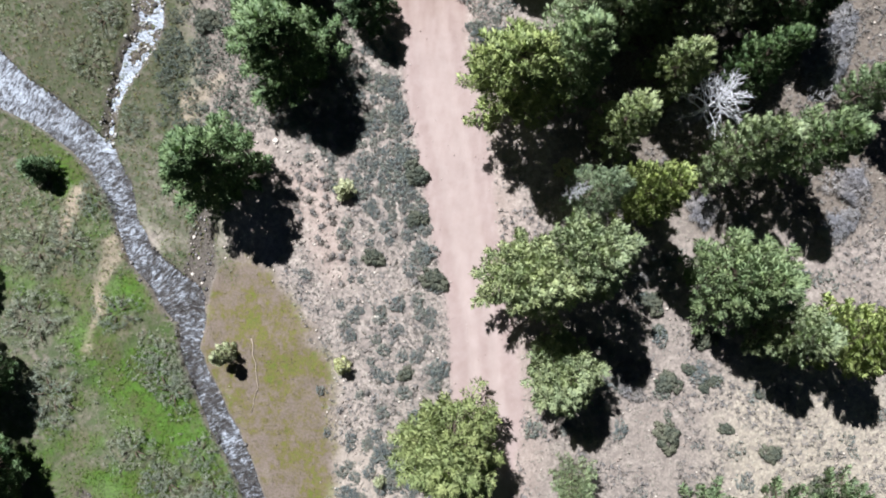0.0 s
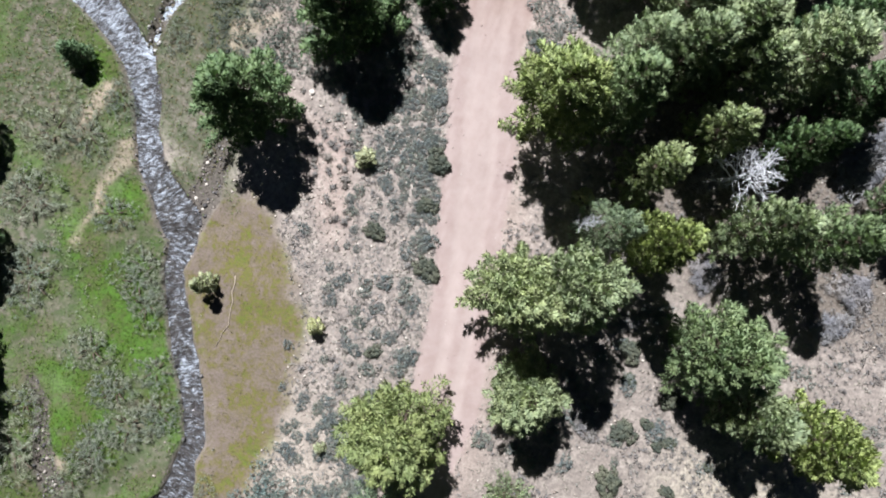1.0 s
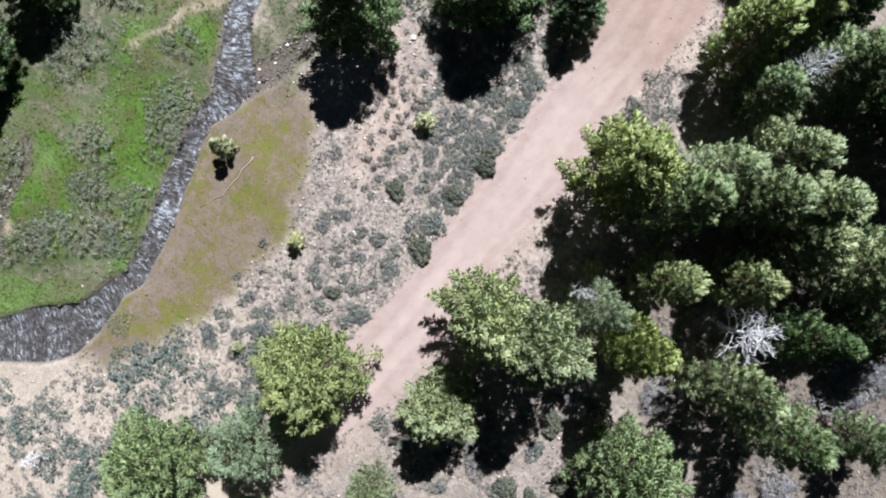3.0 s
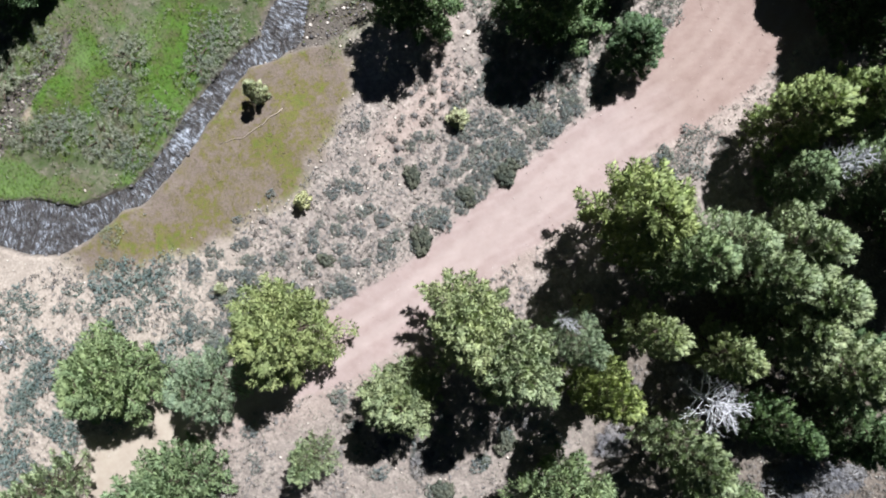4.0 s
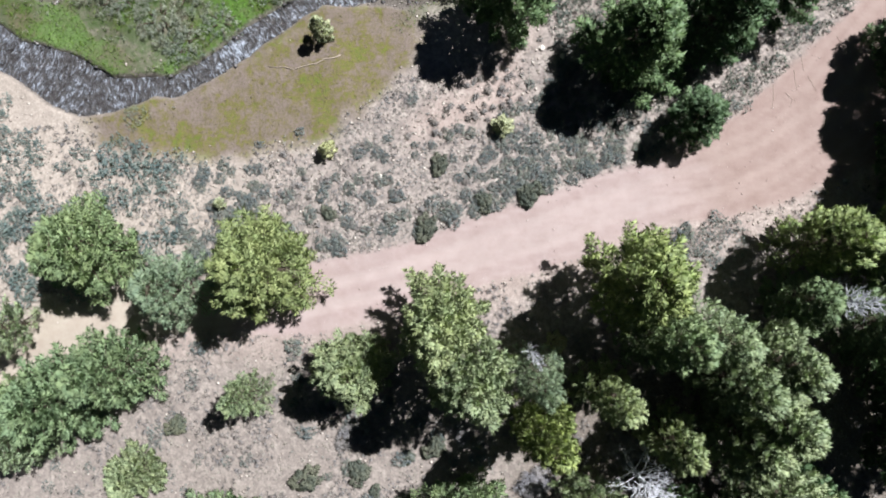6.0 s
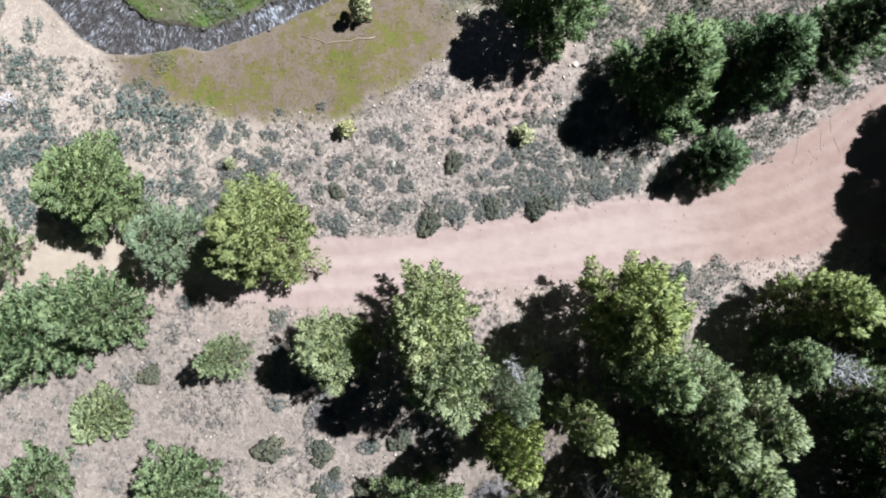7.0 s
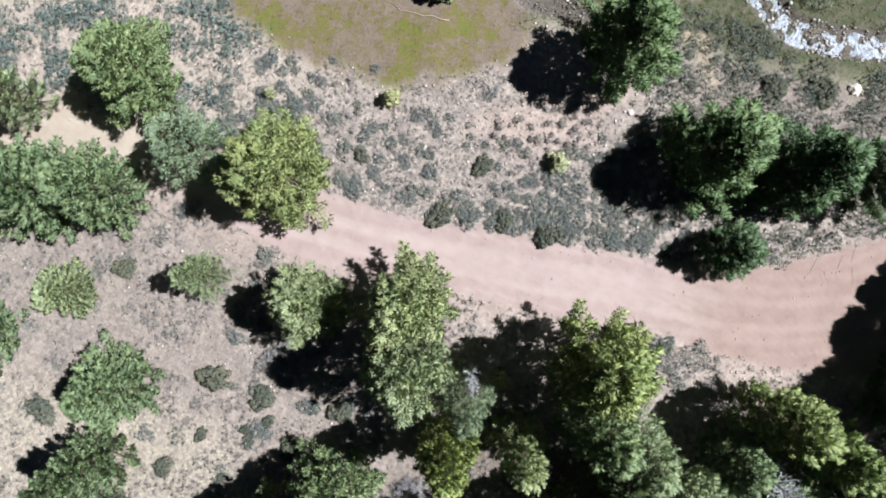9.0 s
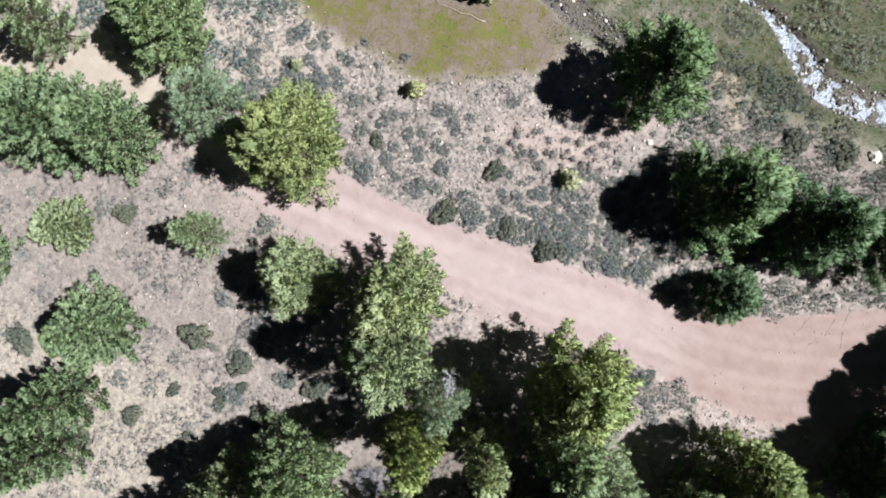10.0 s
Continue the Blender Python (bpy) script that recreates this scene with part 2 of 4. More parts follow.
def lattice(x, y, seed=0):
    """Value noise in the plane, 0 to 1, one cell a metre."""
    xi, yi = np.floor(x).astype(np.int64), np.floor(y).astype(np.int64)
    u, v = x - xi, y - yi
    u, v = u * u * (3 - 2 * u), v * v * (3 - 2 * v)

    def h(a, b):
        n = (a * 374761393 + b * 668265263 + seed * 974711) & 0x7FFFFFFF
        n = ((n ^ (n >> 13)) * 1274126177) & 0x7FFFFFFF
        return ((n ^ (n >> 16)) & 0xFFFF) / 65535.0

    return (h(xi, yi) * (1 - u) + h(xi + 1, yi) * u) * (1 - v) + (h(xi, yi + 1) * (1 - u) + h(xi + 1, yi + 1) * u) * v


def fbm(x, y, scale, octaves=4, seed=0):
    total, amp, size = 0, 0.5, scale
    for o in range(octaves):
        total = total + amp * lattice(x * size + 37.1 * o, y * size - 11.7 * o, seed + o)
        amp, size = amp * 0.5, size * 2.03
    return total / (1 - 0.5 ** octaves)


def step(a, b, x):
    s = np.clip((x - a) / (b - a), 0, 1)
    return s * s * (3 - 2 * s)


def along(x, y, line):
    """The distance to a polyline of (x, y, half width), the half width there, and the metres along it."""
    best, width, run, gone = np.full(np.shape(x), 1e9), np.zeros(np.shape(x)), np.zeros(np.shape(x)), 0.0
    for (ax, ay, aw), (bx, by, bw) in zip(line, line[1:]):
        dx, dy = bx - ax, by - ay
        n = math.hypot(dx, dy)
        s = np.clip(((x - ax) * dx + (y - ay) * dy) / (n * n), 0, 1)
        d = np.hypot(x - ax - s * dx, y - ay - s * dy)
        near = d < best
        best = np.where(near, d, best)
        width = np.where(near, aw + s * (bw - aw), width)
        run = np.where(near, gone + s * n, run)
        gone += n
    return best, width, run


def inside(x, y, ring):
    """Signed distance to a closed ring, positive inside."""
    d, hit_odd = np.full(np.shape(x), 1e9), np.zeros(np.shape(x), bool)
    for (ax, ay), (bx, by) in zip(ring, ring[1:] + ring[:1]):
        dx, dy = bx - ax, by - ay
        s = np.clip(((x - ax) * dx + (y - ay) * dy) / (dx * dx + dy * dy), 0, 1)
        d = np.minimum(d, np.hypot(x - ax - s * dx, y - ay - s * dy))
        cross = (ay > y) != (by > y)
        hit_odd ^= cross & (x < dx * (y - ay) / np.where(dy == 0, 1e-9, dy) + ax)
    return np.where(hit_odd, d, -d)


# ---------------------------------------------------------------- the plan
ROAD = [(9, -62, 1.7), (6, -45, 1.7), (3.6, -36, 1.6), (2.6, -32.3, 2.0), (1.3, -28, 1.9), (0.9, -24.4, 1.7), (1.2, -18, 1.9),
        (1.8, -11.5, 2.6), (1.4, -6.3, 2.4), (0.8, -2.2, 2.3), (0.1, 2.0, 2.4), (-0.6, 6.4, 2.6), (-1.5, 10.5, 2.5), (-2.2, 15, 2.4),
        (-2.7, 19.2, 2.95), (-3.9, 23.4, 3.7), (-6.2, 28.2, 4.5), (-11.5, 34, 3.4), (-18, 43, 2.6), (-26, 58, 2.2)]
CREEK = [(-52, -54, 1.8), (-36, -44, 1.8), (-27, -38, 1.7), (-21.5, -33.5, 1.6), (-19.5, -30.9, 1.4), (-18.4, -29.2, 1.75), (-17.3, -27.6, 2.1), (-16.2, -25.9, 1.95), (-15.7, -24.0, 1.35), (-15.6, -22.4, 1.0), (-15.8, -20.7, 0.76),
         (-15.5, -19.4, 0.78), (-16.2, -17, 0.8), (-17.4, -14.4, 0.86), (-18.6, -12, 0.86), (-19.8, -9.4, 0.8),
         (-20.6, -7.2, 0.76), (-20.5, -5, 1.09), (-21.2, -3.6, 1.6), (-22.6, -2, 1.2), (-24.4, -0.1, 0.95), (-25.5, 2.5, 0.9),
         (-26.2, 5, 1.1), (-27.5, 7.2, 1.25), (-29.2, 8.9, 1.2), (-31.9, 10.9, 1.3), (-34.1, 12.1, 1.5), (-37, 14.5, 1.8), (-46, 22, 2), (-60, 34, 2)]
BRANCH = [(-27.0, 7.6, 0.46), (-26.5, 11, 0.40), (-25.9, 12.8, 0.63), (-24.9, 14.8, 1.03), (-23.6, 17.4, 1.09), (-23.9, 20, 1.03), (-24.8, 24, 1.0), (-29, 34, 1.1), (-38, 52, 1.2)]
SIDE = [(-19.2, 3.2, 0.4), (-19.5, 0.9, 0.8), (-19.7, -1.2, 1.0), (-20.4, -3.2, 1.1)]
DITCH = [(-24.6, -29.6, 0.6), (-23.7, -27.2, 0.6), (-24.5, -25.7, 0.65), (-25.7, -23.8, 0.65), (-26.6, -21.5, 0.6), (-27.1, -19.5, 0.45), (-28.2, -18.0, 0.25)]
PATHWAY = [(-25.6, 0.6, 0.8), (-26.4, 0.2, 0.75), (-27.0, -1.4, 0.2), (-27.5, -2.6, 0.12), (-27.3, -4.5, 0.16), (-27.9, -6.0, 0.1), (-28.0, -7.2, 0.12)]
BARE_PATH = [(-20.4, 10.3, 0.4), (-20.6, 11.8, 0.4), (-19.2, 11.8, 0.35), (-17.9, 12.9, 0.3)]
OLIVE_RING = [(-14.4, -26.4), (-12.2, -25.2), (-10.6, -22.4), (-9.6, -18.3), (-9.4, -12.5), (-9.7, -8.3), (-11.4, -5.0), (-13.5, -2.3), (-15.8, -0.3),
              (-18.8, -0.2), (-19.6, -3.0), (-19.6, -6.6), (-18.3, -10.1), (-16.8, -13.8), (-15.2, -17.2), (-14.6, -20.3), (-14.6, -23.3)]
STRAW_RING = [(18, -10.5), (23, -7), (32, -9), (44, -16), (44, -50), (24, -50), (19, -22)]
SANDY = [(-29.3, 4.6, 0.45), (-29.9, 2.4, 0.4), (-30.3, 0.2, 0.2)]
RED_RING = [(-17.5, 9.5), (-13, 6.5), (-9.6, 6), (-8.6, 2), (-8.6, -2), (-10, -1.5), (-11.5, 1), (-13, 4.5), (-16.5, 6.5)]


def fields(x, y):
    """What the ground is made of and how high it lies, at points of the plan."""
    ragged = (fbm(x, y, 0.9, 4, 3) - 0.5) * 1.5
    dr, wr, run = along(x, y, ROAD)
    dc, wc, _ = along(x, y, CREEK)
    db, wb, _ = along(x, y, BRANCH)
    ds, ws, _ = along(x, y, SIDE)
    dd, wd, _ = along(x, y, DITCH)
    dp, wp, _ = along(x, y, PATHWAY)
    dq, wq, _ = along(x, y, BARE_PATH)
    de, we, _ = along(x, y, SANDY)
    stream = np.minimum(dc - wc, db - wb)
    shallow = np.minimum(ds - ws, dd - wd)
    creek_x = np.interp(y, [p[1] for p in CREEK], [p[0] for p in CREEK])
    west = x < creek_x
    z = -0.75 * (1 - step(1.0, 9.0, np.minimum(dc - wc, db - wb + 0.8))) + (fbm(x, y, 0.12, 4, 5) - 0.5) * 0.5
    z = z + (fbm(x, y, 0.8, 4, 9) - 0.5) * 0.16
    road = 1 - step(-0.25, 0.35, dr - wr + ragged * 0.35)
    near_road = 1 - step(0.3, 2.5, dr - wr)
    rut = np.exp(-((dr - 0.85) / 0.26) ** 2)
    flat = (fbm(x, y, 0.12, 4, 5) - 0.5) * 0.3 - 0.05 - 0.05 * rut * road + (fbm(x, y, 0.6, 3, 21) - 0.5) * 0.05
    z = z * (1 - near_road) + flat * near_road
    bed = 1 - step(-0.25, 0.2, stream + ragged * 0.16)
    z = z * (1 - bed) + (np.where(dc - wc < db - wb, -1.42, -1.06) + (fbm(x, y, 1.4, 3, 8) - 0.5) * 0.3) * bed
    z = z - 0.22 * (1 - step(-0.3, 0.4, shallow + ragged * 0.12)) * (1 - bed)
    far = np.hypot(x, y)
    z = z + 0.03 * np.maximum(far - 60, 0) * (0.55 + 0.9 * fbm(x, y, 0.011, 4, 31)) * (1 - np.exp(-np.maximum(far - 60, 0) / 90)) * np.clip(np.abs(x + 0.4 * y) / (far + 1), 0.08, 1)
    olive_in = np.maximum(inside(x, y, OLIVE_RING), np.where((x > creek_x) & (y > -24.5) & (y < -5), 1.3 - (dc - wc), -9))
    olive = step(-0.9, 0.9, olive_in + ragged * 1.1)
    meadow = np.where(west | (y < -70), 1.0, 0.0) * step(-0.1, 0.25, stream + ragged * 0.25)
    upper = step(-1.5, 1.5, y + 0.6 * (x + 20)) * (1 - step(-21.5, -18.5, x + ragged + 0.15 * (y - 12))) * (1 - west)
    upper = np.maximum(upper, np.clip(1.4 * np.exp(-((x + 21.6) ** 2 + (y + 0.2) ** 2) / 1.6), 0, 1) * (1 - west))
    meadow = np.maximum(meadow, 0.92 * upper)
    dry = step(0.47, 0.62, fbm(x, y, 0.22, 4, 14))
    meadow = meadow * (1 - 0.12 * dry) * (1 - step(46, 60, far) * 0.5)
    straw = step(-2.5, 2.5, inside(x, y, STRAW_RING) + ragged * 1.5)
    red = 0.85 * step(-1.2, 1.2, inside(x, y, RED_RING) + ragged)
    red = np.maximum(red, 0.6 * (1 - step(0.5, 3.5, dr - wr + ragged * 1.3)) * (x > -1.5 - 0.1 * y))
    duff = step(6, 11, x + ragged * 2) * step(-1, 4, y + ragged * 2)
    duff = np.maximum(duff, 0.3 * step(2.5, 5.5, x + ragged) * step(-1, 4, -y + ragged * 2) * (1 - straw))
    duff = np.maximum(duff, 0.5 * step(9, 12, y + ragged) * (1 - step(-17, -14, x + ragged)))
    sand = (1 - step(-0.15, 0.45, np.minimum(np.minimum(np.minimum(dp - wp, dq - wq), de - we), np.hypot(x - -24.8, (y - -23.6) * 1.2) - 0.55) + ragged * 0.45)) * (0.65 + 0.35 * step(0.35, 0.6, fbm(x, y, 1.1, 3, 44)))
    ring = inside(x, y, OLIVE_RING)
    cream = np.clip(np.maximum(0.5 * step(10, 17, -y + ragged * 2) * (x < 3) * (1 - west), 0.42 * (1 - step(0.4, 1.8, np.minimum(-ring, dc - wc) + ragged)) * step(10, 16, -y) * (x > creek_x)), 0, 1)
    wet = np.maximum(1 - step(-0.05, 0.3, stream + ragged * 0.25), 0.97 * (1 - step(0.0, 0.35, shallow + ragged * 0.25)))
    track = np.clip(0.8 * rut * step(0.3, 0.6, fbm(x, y, 0.3, 3, 61)) + 0.8 * step(0.46, 0.64, fbm(dr * 2.0 + 0.25 * ragged, run * 0.05, 1.0, 3, 62)), 0, 1) * road
    tan = step(13, 21, y + ragged * 2)
    ochre = step(15, 24, -y + ragged * 2)
    edge = west * (1 - step(-33.5, -28.5, x + ragged * 3 + 0.15 * (y + 8))) * (0.45 + 0.55 * step(0.36, 0.58, fbm(x, y, 0.45, 4, 19)))
    patchy = 0.75 * west * step(0.50, 0.62, fbm(x, y, 0.33, 4, 27))
    north = np.clip(upper + west * step(8, 13, y + ragged * 2) + edge + patchy, 0, 1)
    lush = 0.55 * step(7, 12, y + ragged) * (x > -33) * (x < -12)
    return dict(lush=lush, cream=cream, tan=tan, ochre=ochre, north=north, z=z, road=road, olive=olive * (1 - wet), meadow=meadow, straw=straw, red=red, duff=duff, sand=np.clip(sand, 0, 1), wet=wet, track=track, branch=db - wb,
                stream=stream, dr=dr - wr, west=west, dc=dc - wc)


def height(x, y):
    return float(fields(np.array([x]), np.array([y]))["z"][0])


def grid_axis(half, cell, reach):
    """Even steps about the origin, growing ones further out."""
    inner = np.arange(-half, half + 1e-6, cell)
    out, s = [half], cell
    while out[-1] < reach:
        s *= 1.28
        out.append(out[-1] + s)
    return np.concatenate([-np.array(out[:0:-1]), inner, out[1:]])


def ground():
    ax = grid_axis(42, 0.24, 2600)
    gx, gy = np.meshgrid(ax, ax)
    x, y = gx.ravel(), gy.ravel()
    f = fields(x, y)
    n = len(ax)
    me = bpy.data.meshes.new("ground")
    i = (np.arange(n - 1)[:, None] * n + np.arange(n - 1)).ravel()
    quads = np.stack([i, i + 1, i + n + 1, i + n], 1)
    me.vertices.add(n * n)
    me.vertices.foreach_set("co", np.stack([x, y, f["z"]], 1).ravel())
    me.loops.add(quads.size)
    me.loops.foreach_set("vertex_index", quads.ravel())
    me.polygons.add(len(quads))
    me.polygons.foreach_set("loop_start", np.arange(0, quads.size, 4))
    me.polygons.foreach_set("use_smooth", np.ones(len(quads), bool))
    for key in ("road", "olive", "meadow", "straw", "red", "duff", "sand", "wet", "track", "tan", "ochre", "north", "cream", "lush"):
        at = me.attributes.new(key, "FLOAT", "POINT")
        at.data.foreach_set("value", f[key].astype(np.float32))
    me.materials.append(GROUND)
    me.update()
    me.validate()
    tagged(new("ground", me), "pale stony soil with a pinkish dirt road, green meadow and dry grass", "ground", kind="structure")


def ribbon(name, line, level, label, quick):
    """A water surface that follows a channel, a little wider than it so that the banks cut it."""
    pts = [Vector((a, b, 0)) for a, b, _ in line]
    rows = []
    for j in range(len(line) - 1):
        steps = max(2, int((pts[j + 1] - pts[j]).length / 0.35))
        for s in range(steps + (j == len(line) - 2)):
            u = s / steps
            rows.append((pts[j].lerp(pts[j + 1], u), line[j][2] + u * (line[j + 1][2] - line[j][2])))
    verts, faces, foam, run, beside, across, gone = [], [], [], [], [], 9, 0.0
    for r, (p, w) in enumerate(rows):
        q, o = rows[min(r + 3, len(rows) - 1)][0], rows[max(r - 3, 0)][0]
        side = Vector((-(q - o).y, (q - o).x, 0)).normalized() * (w + 0.55)
        gone += (p - rows[max(r - 1, 0)][0]).length
        for c in range(across):
            v = p + side * (2 * c / (across - 1) - 1)
            lift = 0.07 * (noise.noise(Vector((v.x * 1.7, v.y * 1.7, 3))) + 0.5 * noise.noise(Vector((v.x * 4, v.y * 4, 7))))
            verts.append((v.x, v.y, level + lift))
            run.append(gone)
            beside.append((w + 0.55) * (2 * c / (across - 1) - 1))
            foam.append(quick(v.x, v.y) * (1 - 0.5 * abs(2 * c / (across - 1) - 1)))
        if r:
            for c in range(across - 1):
                b = (r - 1) * across + c
                faces.append((b, b + across, b + across + 1, b + 1))
    me = mesh_of(name, verts, faces, WATER, True)
    for key, values in (("foam", foam), ("run", run), ("side", beside)):
        me.attributes.new(key, "FLOAT", "POINT").data.foreach_set("value", values)
    tagged(new(name, me), label, "water", kind="structure")


def creek_foam(x, y):
    a = 0.55 * math.exp(-((x + 34) ** 2 + (y - 12) ** 2) / 60) + 0.34 * math.exp(-((x + 18) ** 2 + (y + 14.5) ** 2) / 2.5)
    a += 0.42 * math.exp(-((x + 20.6) ** 2 + (y + 5.6) ** 2) / 0.6) + 0.22 * math.exp(-((x + 26) ** 2 + (y - 4) ** 2) / 30) 
    return min(a, 1.0)


# ---------------------------------------------------------------- foliage
def sprigs(centres, sizes, ups, leaves, long, wide, gen, lift=0.9):
    """Tufts of small pointed leaves round each centre, that lie over it like scales. ups: which way each tuft leans."""
    c = np.repeat(centres, leaves, 0)
    s = np.repeat(sizes, leaves)[:, None]
    n = len(c)
    d = gen.normal(size=c.shape)
    d /= np.linalg.norm(d, axis=1)[:, None]
    d = d + 0.75 * np.repeat(ups, leaves, 0)
    d /= np.linalg.norm(d, axis=1)[:, None]
    # each leaf lies along the tuft's skin, its tip lifted a little
    skin = np.cross(d, gen.normal(size=c.shape))
    skin /= np.linalg.norm(skin, axis=1)[:, None] + 1e-9
    along_leaf = skin + d * gen.uniform(0.05, lift, (n, 1))
    along_leaf /= np.linalg.norm(along_leaf, axis=1)[:, None]
    side = np.cross(along_leaf, d + gen.normal(0, 0.25, c.shape))
    side /= np.linalg.norm(side, axis=1)[:, None] + 1e-9
    root = c + d * s * gen.uniform(0.45, 0.75, (n, 1)) - along_leaf * s * long * 0.4
    w = side * s * wide * gen.uniform(0.7, 1.25, (n, 1))
    tip = root + along_leaf * s * long * gen.uniform(0.7, 1.2, (n, 1))
    soft = d * 0.8 + np.array([0, 0, 0.35]) + gen.normal(0, 0.15, c.shape)
    soft /= np.linalg.norm(soft, axis=1)[:, None]
    return np.stack([root - w, root + w, tip], 1).reshape(-1, 3), np.repeat(soft, 3, 0)


def leaf_mesh(name, tufted, material):
    """A mesh of loose triangles; each takes the normals of the tuft that it belongs to, so that a tuft shades as one soft body."""
    verts, normals = tufted
    n = len(verts)
    me = bpy.data.meshes.new(name)
    me.vertices.add(n)
    me.vertices.foreach_set("co", verts.astype(np.float32).ravel())
    me.loops.add(n)
    me.loops.foreach_set("vertex_index", np.arange(n))
    me.polygons.add(n // 3)
    me.polygons.foreach_set("loop_start", np.arange(0, n, 3))
    me.polygons.foreach_set("use_smooth", np.ones(n // 3, bool))
    me.materials.append(material)
    me.update()
    me.validate()
    me.normals_split_custom_set(normals.tolist())
    return me


def tube(verts, faces, pts, radii, sides=6):
    """Adds a tapered tube along the points."""
    base = len(verts)
    for j, (p, r) in enumerate(zip(pts, radii)):
        a, b = Vector(pts[max(j - 1, 0)]), Vector(pts[min(j + 1, len(pts) - 1)])
        t = (b - a).normalized()
        u = t.cross(Vector((0.31, 0.87, 0.21))).normalized()
        v = t.cross(u)
        for k in range(sides):
            an = 2 * math.pi * k / sides
            verts.append(tuple(Vector(p) + (u * math.cos(an) + v * math.sin(an)) * r))
        if j:
            for k in range(sides):
                faces.append((base + (j - 1) * sides + k, base + (j - 1) * sides + (k + 1) % sides, base + j * sides + (k + 1) % sides, base + j * sides + k))
    faces.append(tuple(base + (len(pts) - 1) * sides + k for k in range(sides)))
    faces.append(tuple(base + k for k in range(sides - 1, -1, -1)))


# kind: crown base, profile power, branches, twigs on each, needles on each twig, needle length, needle width, droop, upturn, spread of the twigs
SHAPE = {
    "yellow": (0.12, 0.52, 132, 10, 27, 0.24, 0.044, 0.08, 0.75, 0.25),
    "fine": (0.08, 0.50, 160, 11, 22, 0.23, 0.038, 0.16, 0.35, 0.27),
    "light": (0.10, 0.52, 132, 10, 27, 0.24, 0.044, 0.08, 0.80, 0.25),
    "mid": (0.08, 0.58, 140, 11, 23, 0.24, 0.040, 0.14, 0.45, 0.28),
    "dark": (0.08, 0.62, 130, 11, 24, 0.26, 0.044, 0.16, 0.40, 0.27),
    "grey": (0.10, 0.56, 125, 10, 22, 0.20, 0.031, 0.14, 0.45, 0.28),
    "spire": (0.05, 0.78, 144, 11, 23, 0.23, 0.040, 0.20, 0.40, 0.25),
    "young": (0.04, 0.75, 44, 6, 30, 0.55, 0.085, 0.05, 0.60, 0.30),
}


def needles(starts, ends, per, length, wide, gen):
    """Blades that stand round each twig like a bottle brush and lean towards its tip."""
    a, b = np.repeat(starts, per, 0), np.repeat(ends, per, 0)
    n = len(a)
    axis = b - a
    axis /= np.linalg.norm(axis, axis=1)[:, None] + 1e-9
    perp = np.cross(axis, gen.normal(size=a.shape))
    perp /= np.linalg.norm(perp, axis=1)[:, None] + 1e-9
    d = axis * gen.uniform(0.45, 1.0, (n, 1)) + perp * gen.uniform(0.3, 0.85, (n, 1)) + np.array([0, 0, 0.25])
    d /= np.linalg.norm(d, axis=1)[:, None]
    share = gen.uniform(0.05, 1.0, (n, 1))
    root = a + (b - a) * share + perp * length * 0.25
    tip = root + d * length * gen.uniform(0.6, 1.25, (n, 1))
    soft = perp + axis * (0.9 * share - 0.2) + np.array([0, 0, 0.35])
    soft += gen.normal(0, 0.22, a.shape)
    soft /= np.linalg.norm(soft, axis=1)[:, None]
    side = np.cross(d, soft)
    side /= np.linalg.norm(side, axis=1)[:, None] + 1e-9
    w = side * wide * gen.uniform(0.7, 1.3, (n, 1))
    return np.stack([root - w, root + w, tip], 1).reshape(-1, 3), np.repeat(soft, 3, 0)


